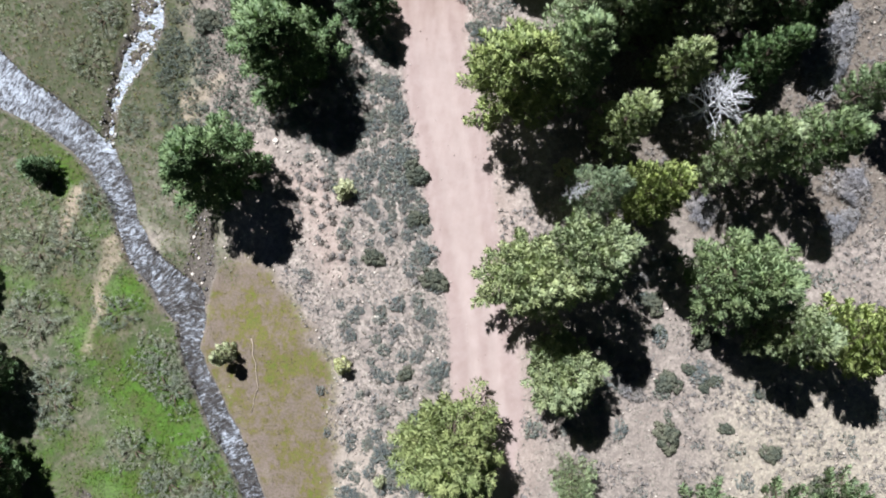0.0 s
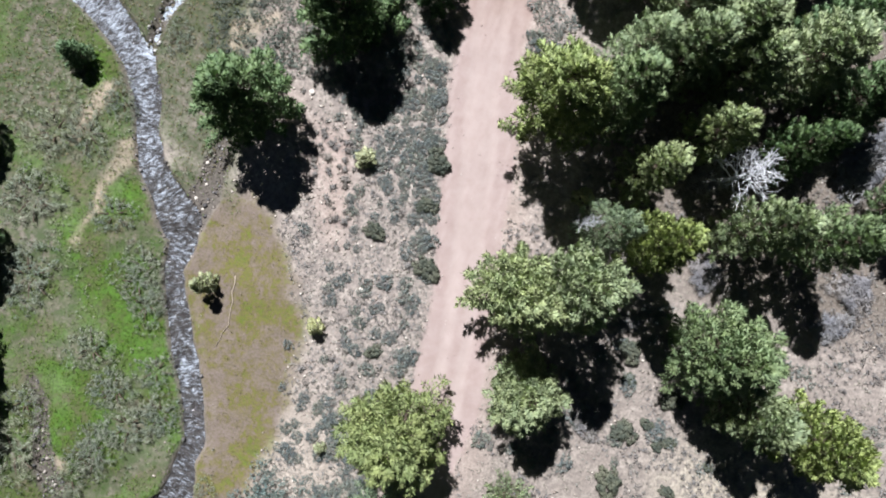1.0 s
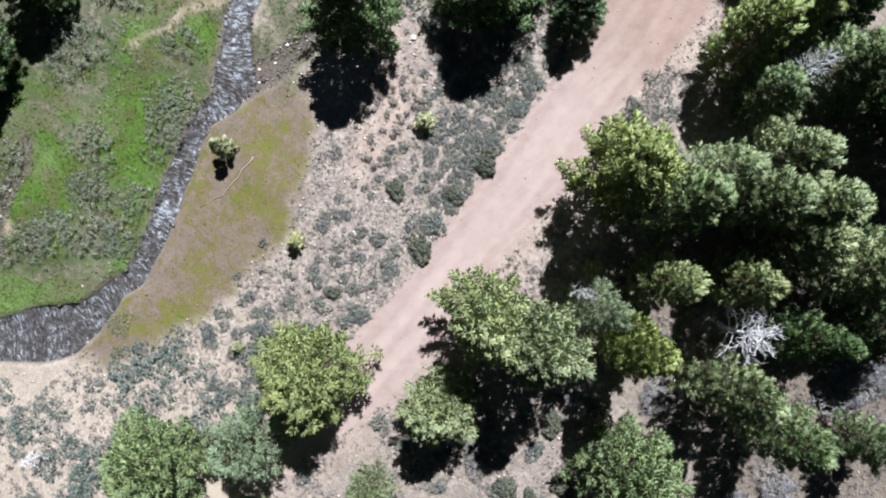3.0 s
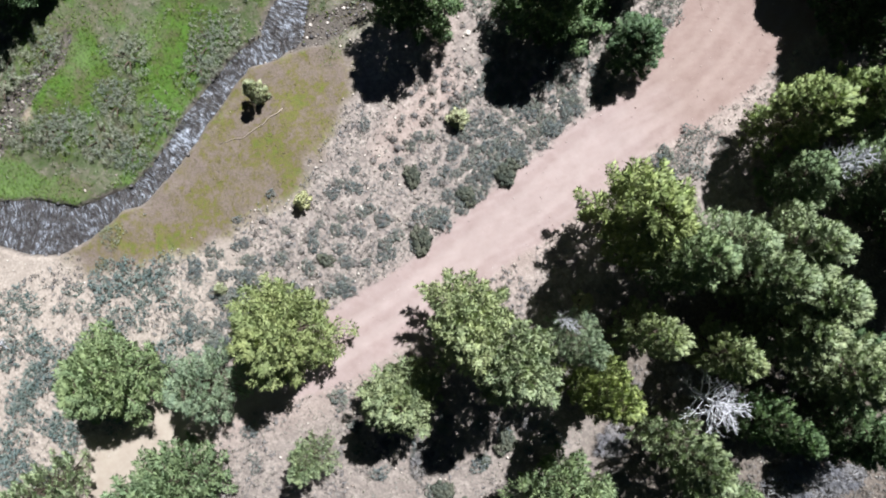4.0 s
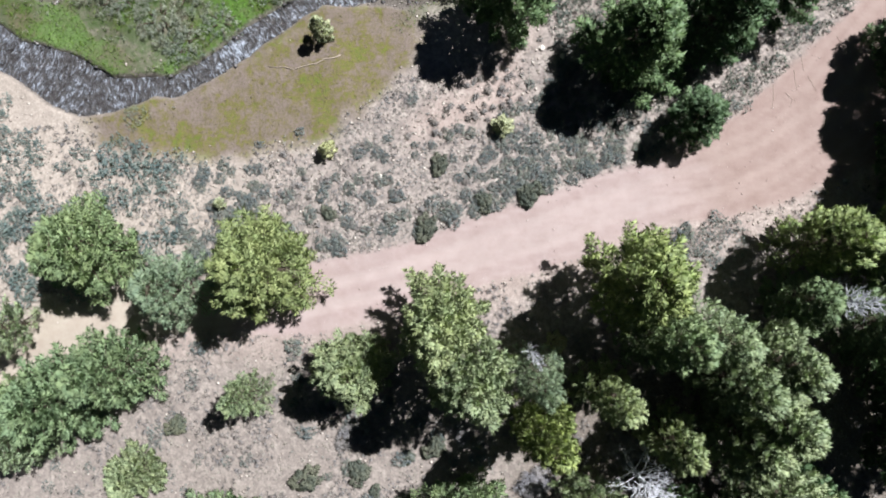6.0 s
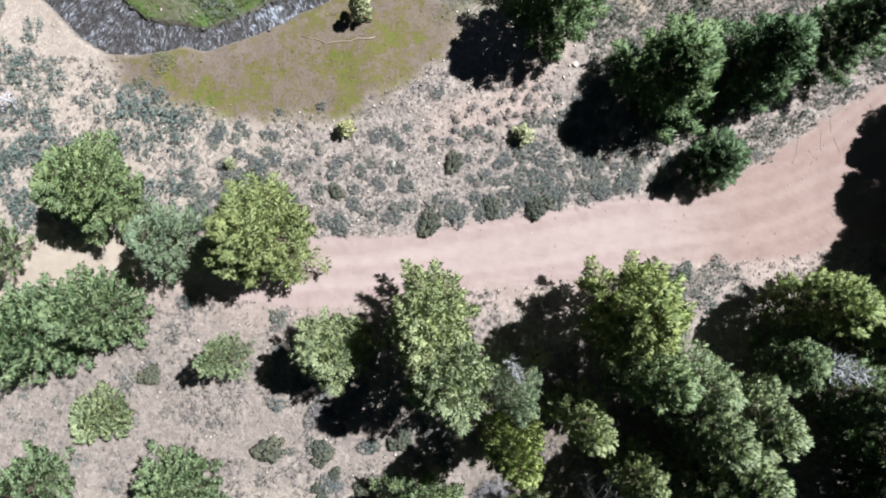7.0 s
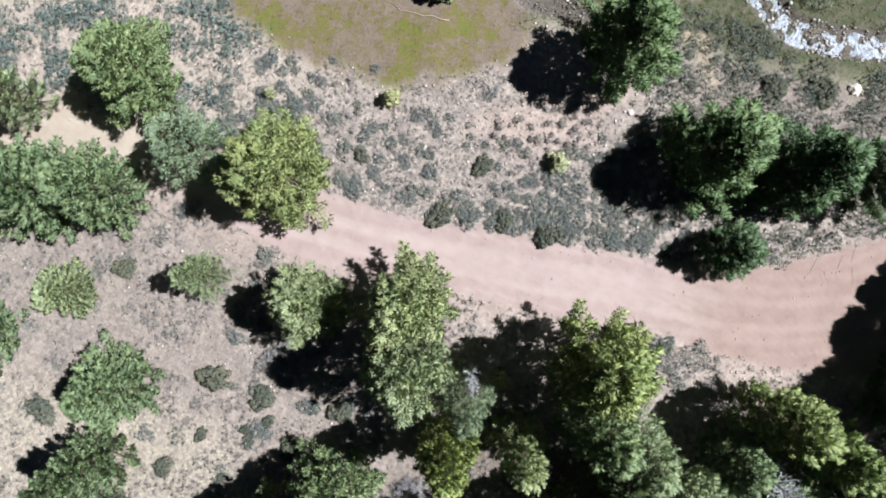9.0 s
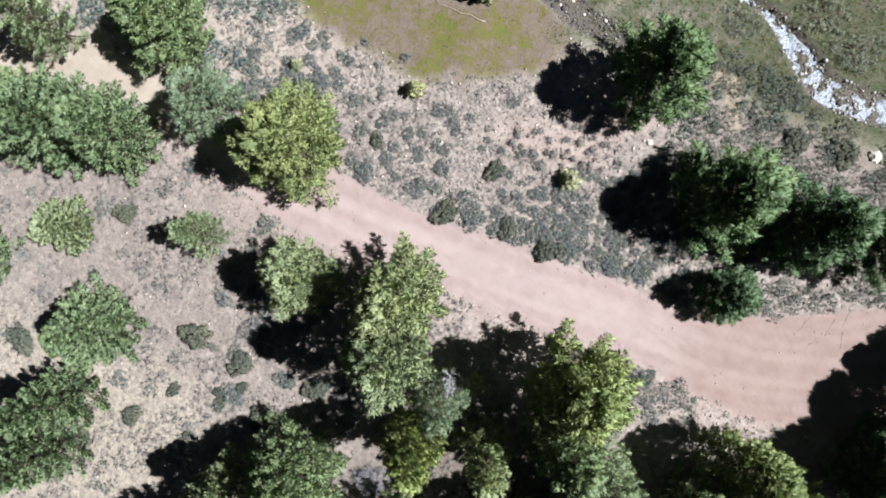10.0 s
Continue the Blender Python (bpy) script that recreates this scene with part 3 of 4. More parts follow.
def tree(kind, label, seed):
    """A conifer 10 m high with a crown of 3 m radius, to be scaled: trunk, limbs and a crown of needled fronds."""
    low, power, count, twigs, per, length, wide, droop, upturn, spread = SHAPE[kind]
    gen = np.random.default_rng(seed)
    root = tagged(new("tree"), label, "tree")
    H, R = 10.0, 3.0
    tv, tf = [], []
    bend = gen.normal(0, 0.12, 2)
    spine = [(bend[0] * math.sin(3 * u), bend[1] * math.sin(2.3 * u), -0.35 + u * (H + 0.1)) for u in np.linspace(0, 1, 12)]
    tube(tv, tf, spine, [0.20 * (1 - 0.94 * u) ** 0.85 + 0.10 * (u < 0.05) for u in np.linspace(0, 1, 12)], 9)
    part("trunk", mesh_of("trunk", tv, tf, BARK, True), root)
    lobes = gen.uniform(0, 6.28, 5)
    bv, bf, ta, tb = [], [], [], []
    whorl = 8
    for b in range(count):
        tier = b // whorl
        u = low + (1 - low) * ((tier + gen.normal(0.3, 0.22)) * whorl / count) ** 0.92 if b >= whorl else low + gen.uniform(0, 0.04)
        u = min(max(u, low), 0.985)
        rel = (u - low) / (1 - low)
        an = (b % whorl) * 6.2832 / whorl + tier * 0.47 + gen.normal(0, 0.13)
        edge = 1 + 0.10 * math.sin(2 * an + lobes[0] + 2 * u) + 0.10 * math.sin(3 * an + lobes[1] - 3 * u) + 0.08 * math.sin(5 * an + lobes[2])
        reach = R * (1 - rel) ** power * (0.62 + 0.38 * min(1, rel / 0.16 + 0.35)) * edge * gen.uniform(0.72, 1.18) + 0.16
        out, side = np.array([math.cos(an), math.sin(an), 0.0]), np.array([-math.sin(an), math.cos(an), 0.0])
        start = np.array([0, 0, u * H])
        rise = reach * (0.16 - droop + 0.45 * rel)

        def at(s):
            # the limb sags in the middle and turns up at its end
            lift = rise * s - droop * 0.6 * reach * math.sin(math.pi * s) + upturn * 0.22 * reach * max(0.0, s - 0.6) ** 1.5
            return start + out * reach * s + np.array([0, 0, lift])

        if rel < 0.95:
            r0 = 0.022 + 0.014 * reach
            tube(bv, bf, [tuple(at(s)) for s in (0, 0.3, 0.65, 0.96)], (r0, r0 * 0.7, r0 * 0.45, r0 * 0.15), 3)
        n = max(4, int(round(twigs * (0.5 + 0.65 * reach / R))))
        for c in range(n):
            s = 0.28 + 0.72 * ((c + gen.uniform(0, 0.9)) / n) ** 0.55
            p = at(s)
            hand = 1 if c % 2 else -1
            lean = gen.uniform(0.55, 1.15)
            d = out * math.cos(lean) + side * hand * math.sin(lean) + np.array([0, 0, gen.uniform(-0.08, 0.35) + 0.45 * upturn])
            reach_twig = (spread * reach * (1.12 - s) + 0.16) * gen.uniform(0.75, 1.3)
            ta.append(p - d * 0.04)
            tb.append(p + d * reach_twig)
        ta.append(at(0.82))
        tb.append(at(1.0) + out * 0.12 + np.array([0, 0, 0.10]))
    for c in range(9):
        an = c * 2.4
        z = H - 0.16 * c
        ta.append(np.array([0, 0, z - 0.2]))
        tb.append(np.array([math.cos(an) * (0.04 + 0.05 * c), math.sin(an) * (0.04 + 0.05 * c), z + 0.22]))
    part("branchwork", mesh_of("branchwork", bv, bf, BARK), root)
    part("crown", leaf_mesh("crown", needles(np.array(ta), np.array(tb), per, length, wide, gen), LEAF[kind]), root)
    return root


def place_all(root, spots):
    """Copies of a thing at the spots (matrix, label), the first of which it takes itself."""
    for m, label in spots[1:]:
        ob = copy_thing(root, m)
        tagged(ob, label)
    root.matrix_basis = spots[0][0]
    tagged(root, spots[0][1])


TREES = {}
TREES["mid"] = [(-3.8, -25.2, 3.6, 7.0), (4.5, -24.7, 3.1, 7.0), (5.9, -28.2, 3.4, 7.5), (7.0, -32.6, 2.6, 7.5), (21.6, 6.9, 2.3, 10.0), (17.8, -1.5, 3.3, 10.0), (6.4, 22.3, 2.2, 6.5), (8.5, 26.5, 2.8, 8.0), (7.2, 12.3, 2.6, 11.0), (27.7, 11.1, 1.8, 8.0)]
TREES["grey"] = [(-0.5, -19.5, 2.7, 7.0), (7.5, -15.7, 1.6, 6.0), (8.3, -31.2, 2.2, 6.5), (8.6, 4.0, 1.9, 10.0), (7.4, 15.3, 2.4, 9.5), (0.6, -32.2, 2.2, 8.0)]
TREES["fine"] = [(-1.05, -13.1, 3.5, 9.0)]
TREES["light"] = [(12.0, -24.4, 2.0, 4.5), (10.3, 15.8, 2.4, 10.5), (9.6, 19.0, 2.5, 9.5), (12.6, 17.6, 2.6, 10.0), (6.6, -7.8, 2.8, 8.0), (4.2, -1.5, 2.9, 12.0), (7.8, -0.2, 2.8, 13.0), (10.1, 8.3, 1.9, 10.0), (13.8, 11.9, 2.0, 9.0), (13.8, 16.2, 2.7, 9.5), (18.1, 17.9, 2.8, 9.5), (17.8, 6.4, 2.2, 10.0), (20.5, -4.9, 2.3, 9.0)]
TREES["yellow"] = [(11.5, 3.7, 2.1, 11.5), (3.4, 11.0, 3.2, 11.5), (25.0, -5.6, 2.7, 9.0), (2.8, 23.6, 2.6, 8.5), (3.6, 27.2, 2.5, 8.0)]
TREES["dark"] = [(20.0, 21.1, 2.2, 7.0), (-17.0, 5.9, 3.3, 8.8), (-2.1, 31.9, 3.0, 7.0), (-7.2, 33.2, 3.1, 8.0), (-3.5, 34.8, 2.8, 12.0), (-10.2, 32.6, 2.4, 6.5), (5.2, 30.2, 2.8, 6.5), (0.6, 33.4, 3.0, 12.0), (-6.8, 17.7, 2.1, 5.0), (-12.2, 14.0, 3.7, 8.5), (-12.9, 19.2, 3.2, 9.0), (-14.4, 23.9, 2.8, 9.5), (-37.2, -0.4, 1.9, 6.0), (-31.5, 6.3, 1.15, 2.6), (19.4, 12.6, 2.0, 9.0), (-34.7, -9.0, 2.5, 6.0), (-34.2, -15.3, 2.9, 7.5), (-32.6, -20.0, 2.9, 8.0), (11.4, 27.8, 2.9, 9.0), (14.3, 29.0, 3.1, 11.0), (17.4, 28.2, 3.0, 11.0), (22.4, 16.9, 2.6, 8.0)]
TREES["spire"] = [(16.9, -18.9, 2.8, 7.0), (22.2, -18.2, 2.3, 9.0), (26.2, -17.6, 2.3, 9.0), (17.2, -29.2, 2.8, 7.0)]
TREE_LABEL = {
    "yellow": "conifer with a broad clumpy yellow-green crown on dry ground",
    "fine": "rounded conifer with bright yellow-green sprays beside the road",
    "light": "conifer with a clumpy pale green crown on stony soil",
    "mid": "conifer with a dense green crown on the dry slope",
    "dark": "tall dark green conifer that casts a black shadow",
    "grey": "thin grey-green conifer with bare twigs showing through",
    "spire": "pointed fir with layered green branches on dry grass",
}


def woods():
    gen = np.random.default_rng(11)
    for n, (kind, rows) in enumerate(TREES.items()):
        for v in range(2):
            mine = rows[v::2]
            if not mine:
                continue
            root = tree(kind, TREE_LABEL[kind], 100 + 10 * n + v)
            spots = []
            for x, y, r, h in mine:
                sx = r / 3.0
                turn = Euler((gen.normal(0, 0.015), gen.normal(0, 0.015), gen.uniform(0, 6.28)))
                size = "young " if h < 6.5 else "tall " if h > 12 and kind != "dark" else ""
                spots.append((Matrix.LocRotScale((x, y, height(x, y)), turn, (sx, sx * gen.uniform(0.92, 1.08), h / 10.0)), size + TREE_LABEL[kind]))
            place_all(root, spots)


def dead_tree(seed, label, spread):
    """A bare bleached trunk with forked limbs."""
    gen = np.random.default_rng(seed)
    root = tagged(new("dead_tree"), label, "dead tree")
    tv, tf = [], []
    H = 5.2
    tube(tv, tf, [(0, 0, -0.3), (0.05, 0, H * 0.35), (0.02, 0.06, H * 0.7), (0, 0, H)], (0.14, 0.10, 0.065, 0.02), 8)
    part("trunk", mesh_of("trunk", tv, tf, BLEACHED, True), root)

    def fork(v, f, p, d, length, r, depth):
        q = p + d * length * 0.5 + gen.normal(0, 0.06, 3) * length
        e = p + d * length + gen.normal(0, 0.08, 3) * length
        tube(v, f, [tuple(p), tuple(q), tuple(e)], (r, r * 0.7, r * 0.35), 5 if depth == 0 else 4)
        if depth < 2:
            for c in range(6 if depth == 0 else 4):
                s = gen.uniform(0.3, 1.0)
                b = p + (e - p) * s
                nd = d + gen.normal(0, 0.55, 3)
                nd[2] += 0.1
                fork(v, f, b, nd / np.linalg.norm(nd), length * gen.uniform(0.32, 0.55), r * 0.5, depth + 1)

    for b in range(34):
        u = 0.22 + 0.78 * b / 34
        an = b * 2.4 + gen.normal(0, 0.2)
        d = np.array([math.cos(an), math.sin(an), 0.25 + 0.6 * u])
        lv, lf = [], []
        fork(lv, lf, np.array([0, 0, u * H]), d / np.linalg.norm(d), spread * (1.15 - 0.75 * u) * gen.uniform(0.7, 1.1), 0.042, 0)
        part("limb", mesh_of("limb", lv, lf, BLEACHED), root)
    return root


def shrub(name, label, category, material, seed, clumps, leaves, size, flat, wide=0.14, stems=5, up=0.6, long=0.62):
    """A low shrub of 1 m radius, to be scaled: woody stems and leaf clumps over an uneven dome."""
    gen = np.random.default_rng(seed)
    root = tagged(new(name), label, category)
    cc, cs, cu = [], [], []
    ph = gen.uniform(0, 6.28, 3)
    for c in range(clumps):
        an, s = gen.uniform(0, 6.28), gen.uniform(0.02, 1) ** 0.5
        edge = 1 + 0.22 * math.sin(2 * an + ph[0]) + 0.16 * math.sin(3 * an + ph[1]) + 0.1 * math.sin(7 * an + ph[2])
        dome = math.sqrt(max(0.0, 1 - 0.85 * s * s))
        p = np.array([math.cos(an) * s * edge * 0.9, math.sin(an) * s * edge * 0.9, flat * dome * gen.uniform(0.55, 1.0)])
        cc.append(p)
        cs.append(size * gen.uniform(0.7, 1.3))
        cu.append(np.array([math.cos(an) * s * 0.5, math.sin(an) * s * 0.5, up]))
    for c in range(stems):
        an, s = 6.28 * c / stems + gen.normal(0, 0.3), gen.uniform(0.4, 0.95)
        x, y = math.cos(an) * s, math.sin(an) * s
        sv, sf = [], []
        tube(sv, sf, [(0.05 * x, 0.05 * y, -0.12), (0.5 * x, 0.5 * y, 0.4 * flat), (x * 0.9, y * 0.9, 0.75 * flat)], (0.045, 0.03, 0.012), 5)
        part("stem", mesh_of("stem", sv, sf, BARK), root)
    part("foliage", leaf_mesh("foliage", sprigs(np.array(cc), np.array(cs), np.array(cu), leaves, long + 0.15, wide, gen, 1.3), material), root)
    return root


def spot(x, y, r, gen, tall=1.0, sink=0.03):
    return Matrix.LocRotScale((x, y, height(x, y) - sink), Euler((0, 0, gen.uniform(0, 6.28))), (r, r * gen.uniform(0.88, 1.12), r * tall))


SAPLINGS = [(-8.6, 4.6, 0.85, 1.5), (-17.5, -7.4, 0.9, 3.0), (-8.8, -8.2, 0.7, 1.6), (-6.1, -16.6, 0.5, 1.0), (7.2, 6.0, 0.8, 3.0)]
DARK_SHRUBS = [(-3.5, 5.8, 1.15), (-2.2, -1.9, 1.15), (-3.4, 2.5, 0.95), (-4.2, -8.8, 0.7), (14.7, -9.3, 1.1), (16.2, -8.4, 0.6), (17.3, -9.6, 0.6), (18.0, -9.2, 0.6),
               (14.1, -5.6, 0.6), (-6.6, -0.3, 0.9), (9.5, -22.1, 1.0), (21.3, -24.3, 1.2), (22.0, -14.4, 0.9), (18.8, -12.6, 0.6), (17.4, -6.2, 1.0), (21.2, -10.2, 0.45),
               (25.3, -16.8, 0.9), (-20.1, 20.6, 1.3), (-19.0, 17.3, 1.2), (14.6, -13.1, 1.3), (13.6, -3.6, 1.1)]
WILLOWS = [(-22.9, -8.9, 1.9), (-31.9, -4.7, 2.4), (-24.6, -14.7, 1.8), (-31.9, 0.3, 2.2), (-22.1, -17.2, 1.7), (-19.7, -15.0, 1.5), (-18.4, -17.8, 1.3), (-22.3, -21.8, 1.6),
           (-13.6, -22.3, 0.9), (-26.0, -4.5, 1.6), (-27.8, 4.0, 1.5), (-29.6, 0.8, 1.6), (-24.8, 9.6, 1.3), (-28.2, 14.5, 1.7), (-27.0, 17.8, 1.7), (-30.5, -10.5, 2.2), (-36, -7.9, 2.6), (-22.6, -20.7, 1.4), (-20.4, -19.3, 1.9), (-18.5, -18.0, 1.8), (-22.9, -17.1, 1.5), (-23.6, -24.5, 1.5), (-22.7, -22.5, 1.4), (-28.1, -23.5, 2.2), (-21.8, -10.4, 1.8), (-22.8, -7.6, 1.6), (-28.2, -19.7, 1.4)]
BARE = [(25.6, 12.9, 1.9), (26.8, 15.8, 1.7), (24.0, 15.5, 1.6), (17.1, 3.2, 1.4), (27.5, 4.8, 1.5), (26.7, 1.9, 1.3), (15.5, 10.0, 1.4), (13.0, -1.6, 0.8), (19.5, 2.0, 1.2), (11.8, -9.2, 1.2)]


def shrubs():
    gen = np.random.default_rng(5)
    # young conifers
    young = tree("young", "small yellow-green young conifer on stony ground", 301)
    young.name = "sapling"
    place_all(young, [(Matrix.LocRotScale((x, y, height(x, y) - 0.05), Euler((0, 0, gen.uniform(0, 6))), (r / 3, r / 3, h / 10)),
                       "small yellow-green young conifer on stony ground") for x, y, r, h in SAPLINGS])
    for v in range(2):
        mine = DARK_SHRUBS[v::2]
        root = shrub("shrub", "dark olive-green rounded shrub", "shrub", SAGE_DARK, 20 + v, 110, 32, 0.26, 0.62)
        place_all(root, [(spot(x, y, 0.78 * r, gen), "dark olive-green rounded shrub" + (" at the road's edge" if abs(x + 2.8) < 1.2 else " on dry stony soil")) for x, y, r in mine])
        mine = WILLOWS[v::2]
        root = shrub("willow", "sparse grey-green willow shrub in the creek meadow", "shrub", WILLOW, 30 + v, 150, 12, 0.125, 0.22, 0.06, 6, 0.5, 0.9)
        place_all(root, [(spot(x, y, 1.12 * r, gen), "sparse grey-green willow shrub in the creek meadow") for x, y, r in mine])
        mine = BARE[v::2]
        root = shrub("bare_shrub", "leafless grey-brown shrub on the forest edge", "shrub", BARE_TWIG, 40 + v, 150, 18, 0.26, 0.4, 0.05, 6, 0.5, 0.9)
        place_all(root, [(spot(x, y, r, gen), "leafless grey-brown shrub on the forest edge") for x, y, r in mine])


CORNER = (1.3, 18.0)


def sage_density(x, y, f):
    """Where the sagebrush grows: thick on the bank west of the road, thinner down the slope and beyond."""
    bank = step(0.0, 0.6, f["dr"]) * (1 - step(-2.2, -1.2, x + 0.1 * y)) * step(-13.5, -9.5, x + 0.0 * y)
    thick = bank * (0.15 + 0.85 * step(-2.5, 2.5, y + 0.6 * x + 3.5) * step(-12.5, -8.5, x))
    thick = np.maximum(thick, 0.5 * step(0.2, 0.9, f["dr"]) * (y < -13) * (x < 2) * step(0.40, 0.54, fbm(x, y, 0.22, 3, 78)) * (f["cream"] < 0.75))
    north = 0.78 * (y > 9) * (x < -4) * (x > -23) * step(0.4, 1.2, f["dr"])
    east = 0.05 * (x > 3) * (y < 0)
    corner = 0.95 * (np.hypot(x - CORNER[0], (y - CORNER[1]) * 0.8) < 2.3)
    d = np.maximum(np.maximum(thick, north), np.maximum(east, corner))
    d = d * (1 - 0.75 * f["red"] * (x < -5)) * (1 - f["olive"]) * (1 - f["road"]) * (f["stream"] > 0.8) * np.where(f["west"], 0, 1)
    return d * (0.35 + 0.9 * step(0.36, 0.6, fbm(x, y, 0.35, 3, 77)))


def scatter(n, lo, hi, density, gen, gap):
    """Random points of the plan, by a density, at least gap apart."""
    x, y = gen.uniform(lo[0], hi[0], n), gen.uniform(lo[1], hi[1], n)
    f = fields(x, y)
    keep = gen.uniform(size=n) < density(x, y, f)
    x, y, z = x[keep], y[keep], f["z"][keep]
    cells, out = {}, []
    for a, b, c in zip(x, y, z):
        i, j = int(a // gap), int(b // gap)
        if any((a - p) ** 2 + (b - q) ** 2 < gap * gap for u in (-1, 0, 1) for v in (-1, 0, 1) for p, q in cells.get((i + u, j + v), ())):
            continue
        cells.setdefault((i, j), []).append((a, b))
        out.append((a, b, c))
    return out


def sagebrush():
    gen = np.random.default_rng(21)
    spots = scatter(24000, (-36, -40), (34, 38), sage_density, gen, 0.5)
    spots.sort(key=lambda p: p[0] ** 2 + (p[1] + 2) ** 2)
    near, rest = spots[:270], spots[270:]
    for v in range(3):
        root = shrub("sagebrush", "low blue-grey sagebrush on the pale bank", "shrub", SAGE, 50 + v, 100, 14, 0.19, 0.5, 0.10, 3, 0.6, 0.8)
        mine = near[v::3]
        made = []
        for x, y, z in mine:
            r = gen.uniform(0.32, 0.62) * (1.15 if x > -6 else 0.9) * (1.25 if y < -12 else 1.0)
            made.append((Matrix.LocRotScale((x, y, z - 0.02), Euler((0, 0, gen.uniform(0, 6.28))), (r, r * gen.uniform(0.8, 1.2), r)), "low blue-grey sagebrush on the pale bank"))
        place_all(root, made)
        for ob in scene.objects:
            if ob.name.startswith("sagebrush"):
                ob["group"] = "sagebrush on the bank"
    teal = [p for p in rest if p[1] < -12 and p[0] < 2]
    upper = [p for p in rest if p[1] > 9 and p[0] < -8]
    plain = [p for p in rest if not (p[1] < -12 and p[0] < 2) and not (p[1] > 9 and p[0] < -8)]
    for name, label, mine, material, big in (("sagebrush_field", "scattered low grey sagebrush over the stony slopes", plain, SAGE, 1.05),
                                             ("sagebrush_thicket", "merging blue-green sagebrush on pale sandy soil", teal[::2], SAGE_TEAL, 1.85),
                                             ("sagebrush_slope", "dense dark grey-green sagebrush above the side stream", upper, SAGE_DEEP, 1.35)):
        cc, cs, cu = [], [], []
        for x, y, z in mine:
            r = gen.uniform(0.28, 0.66) * big
            stretch, turn = gen.uniform(0.8, 1.25), gen.uniform(0, 3.14)
            for c in range(58 if big > 1.5 else 34):
                an, s = gen.uniform(0, 6.28), gen.uniform(0, 1) ** 0.5
                a, b = math.cos(an) * s * r * stretch, math.sin(an) * s * r / stretch
                cc.append((x + a * math.cos(turn) - b * math.sin(turn), y + a * math.sin(turn) + b * math.cos(turn), z + 0.6 * r * math.sqrt(1 - 0.8 * s * s) * gen.uniform(0.5, 1)))
                cs.append((0.165 if big > 1.5 else 0.21) * r * gen.uniform(0.8, 1.3))
                cu.append((math.cos(an) * s * 0.5, math.sin(an) * s * 0.5, 0.6))
        me = leaf_mesh(name, sprigs(np.array(cc), np.array(cs), np.array(cu), 11, 0.9, 0.14, gen, 1.3), material)
        tagged(new(name, me), label, "shrubs", kind="stuff")


def tufts(name, label, category, n, lo, hi, density, material, size, leaves, up, wide, seed):
    gen = np.random.default_rng(seed)
    x, y = gen.uniform(lo[0], hi[0], n), gen.uniform(lo[1], hi[1], n)
    f = fields(x, y)
    keep = gen.uniform(size=n) < density(x, y, f)
    c = np.stack([x, y, f["z"]], 1)[keep]
    s = gen.uniform(size[0], size[1], len(c))
    ups = np.tile(np.array([0.0, 0.0, up]), (len(c), 1))
    v = sprigs(c, s, ups, leaves, 1.0, wide, gen, 2.2)
    tagged(new(name, leaf_mesh(name, v, material)), label, category, kind="stuff")


def stones(name, label, n, lo, hi, density, material, size, seed):
    """Loose angular stones, as one mesh."""
    gen = np.random.default_rng(seed)
    x, y = gen.uniform(lo[0], hi[0], n), gen.uniform(lo[1], hi[1], n)
    f = fields(x, y)
    keep = gen.uniform(size=n) < density(x, y, f)
    x, y, z = x[keep], y[keep], f["z"][keep]
    k = len(x)
    base = np.array([(1, 0, 0), (0.3, 0.95, 0.1), (-0.8, 0.6, 0), (-0.8, -0.6, 0.05), (0.3, -0.95, 0), (0.15, 0.1, 0.75), (0, 0, -0.5)])
    tri = [(0, 1, 5), (1, 2, 5), (2, 3, 5), (3, 4, 5), (4, 0, 5), (1, 0, 6), (2, 1, 6), (3, 2, 6), (4, 3, 6), (0, 4, 6)]
    s = size[0] + (size[1] - size[0]) * gen.uniform(size=k) ** 3
    an = gen.uniform(0, 6.28, k)
    p = base[None] * gen.uniform(0.6, 1.25, (k, 7, 3)) * s[:, None, None]
    ca, sa = np.cos(an)[:, None], np.sin(an)[:, None]
    px, py = p[:, :, 0] * ca - p[:, :, 1] * sa, p[:, :, 0] * sa + p[:, :, 1] * ca
    v = np.stack([px + x[:, None], py + y[:, None], p[:, :, 2] * 0.7 + z[:, None] + 0.02], 2).reshape(-1, 3)
    t = (np.array(tri)[None] + 7 * np.arange(k)[:, None, None]).reshape(-1, 3)
    me = bpy.data.meshes.new(name)
    me.vertices.add(len(v))
    me.vertices.foreach_set("co", v.ravel())
    me.loops.add(t.size)
    me.loops.foreach_set("vertex_index", t.ravel())
    me.polygons.add(len(t))
    me.polygons.foreach_set("loop_start", np.arange(0, t.size, 3))
    me.materials.append(material)
    me.update()
    me.validate()
    tagged(new(name, me), label, "stones", kind="stuff")


def rock(label, x, y, r, seed, material=STONE):
    gen = np.random.default_rng(seed)
    bm = bmesh.new()
    bmesh.ops.create_icosphere(bm, subdivisions=2, radius=r)
    off = Vector(gen.uniform(-9, 9, 3))
    for v in bm.verts:
        d = v.co.normalized()
        v.co = v.co * (1 + 0.42 * noise.noise(d * 1.6 + off) + 0.14 * noise.noise(d * 4 + off))
        v.co.z *= 0.62
    me = bpy.data.meshes.new("rock")
    bm.to_mesh(me)
    bm.free()
    me.materials.append(material)
    ob = tagged(new("rock", me), label, "rock")
    ob.matrix_basis = pose(x, y, height(x, y) + 0.22 * r, 0, 0, gen.uniform(0, 360))


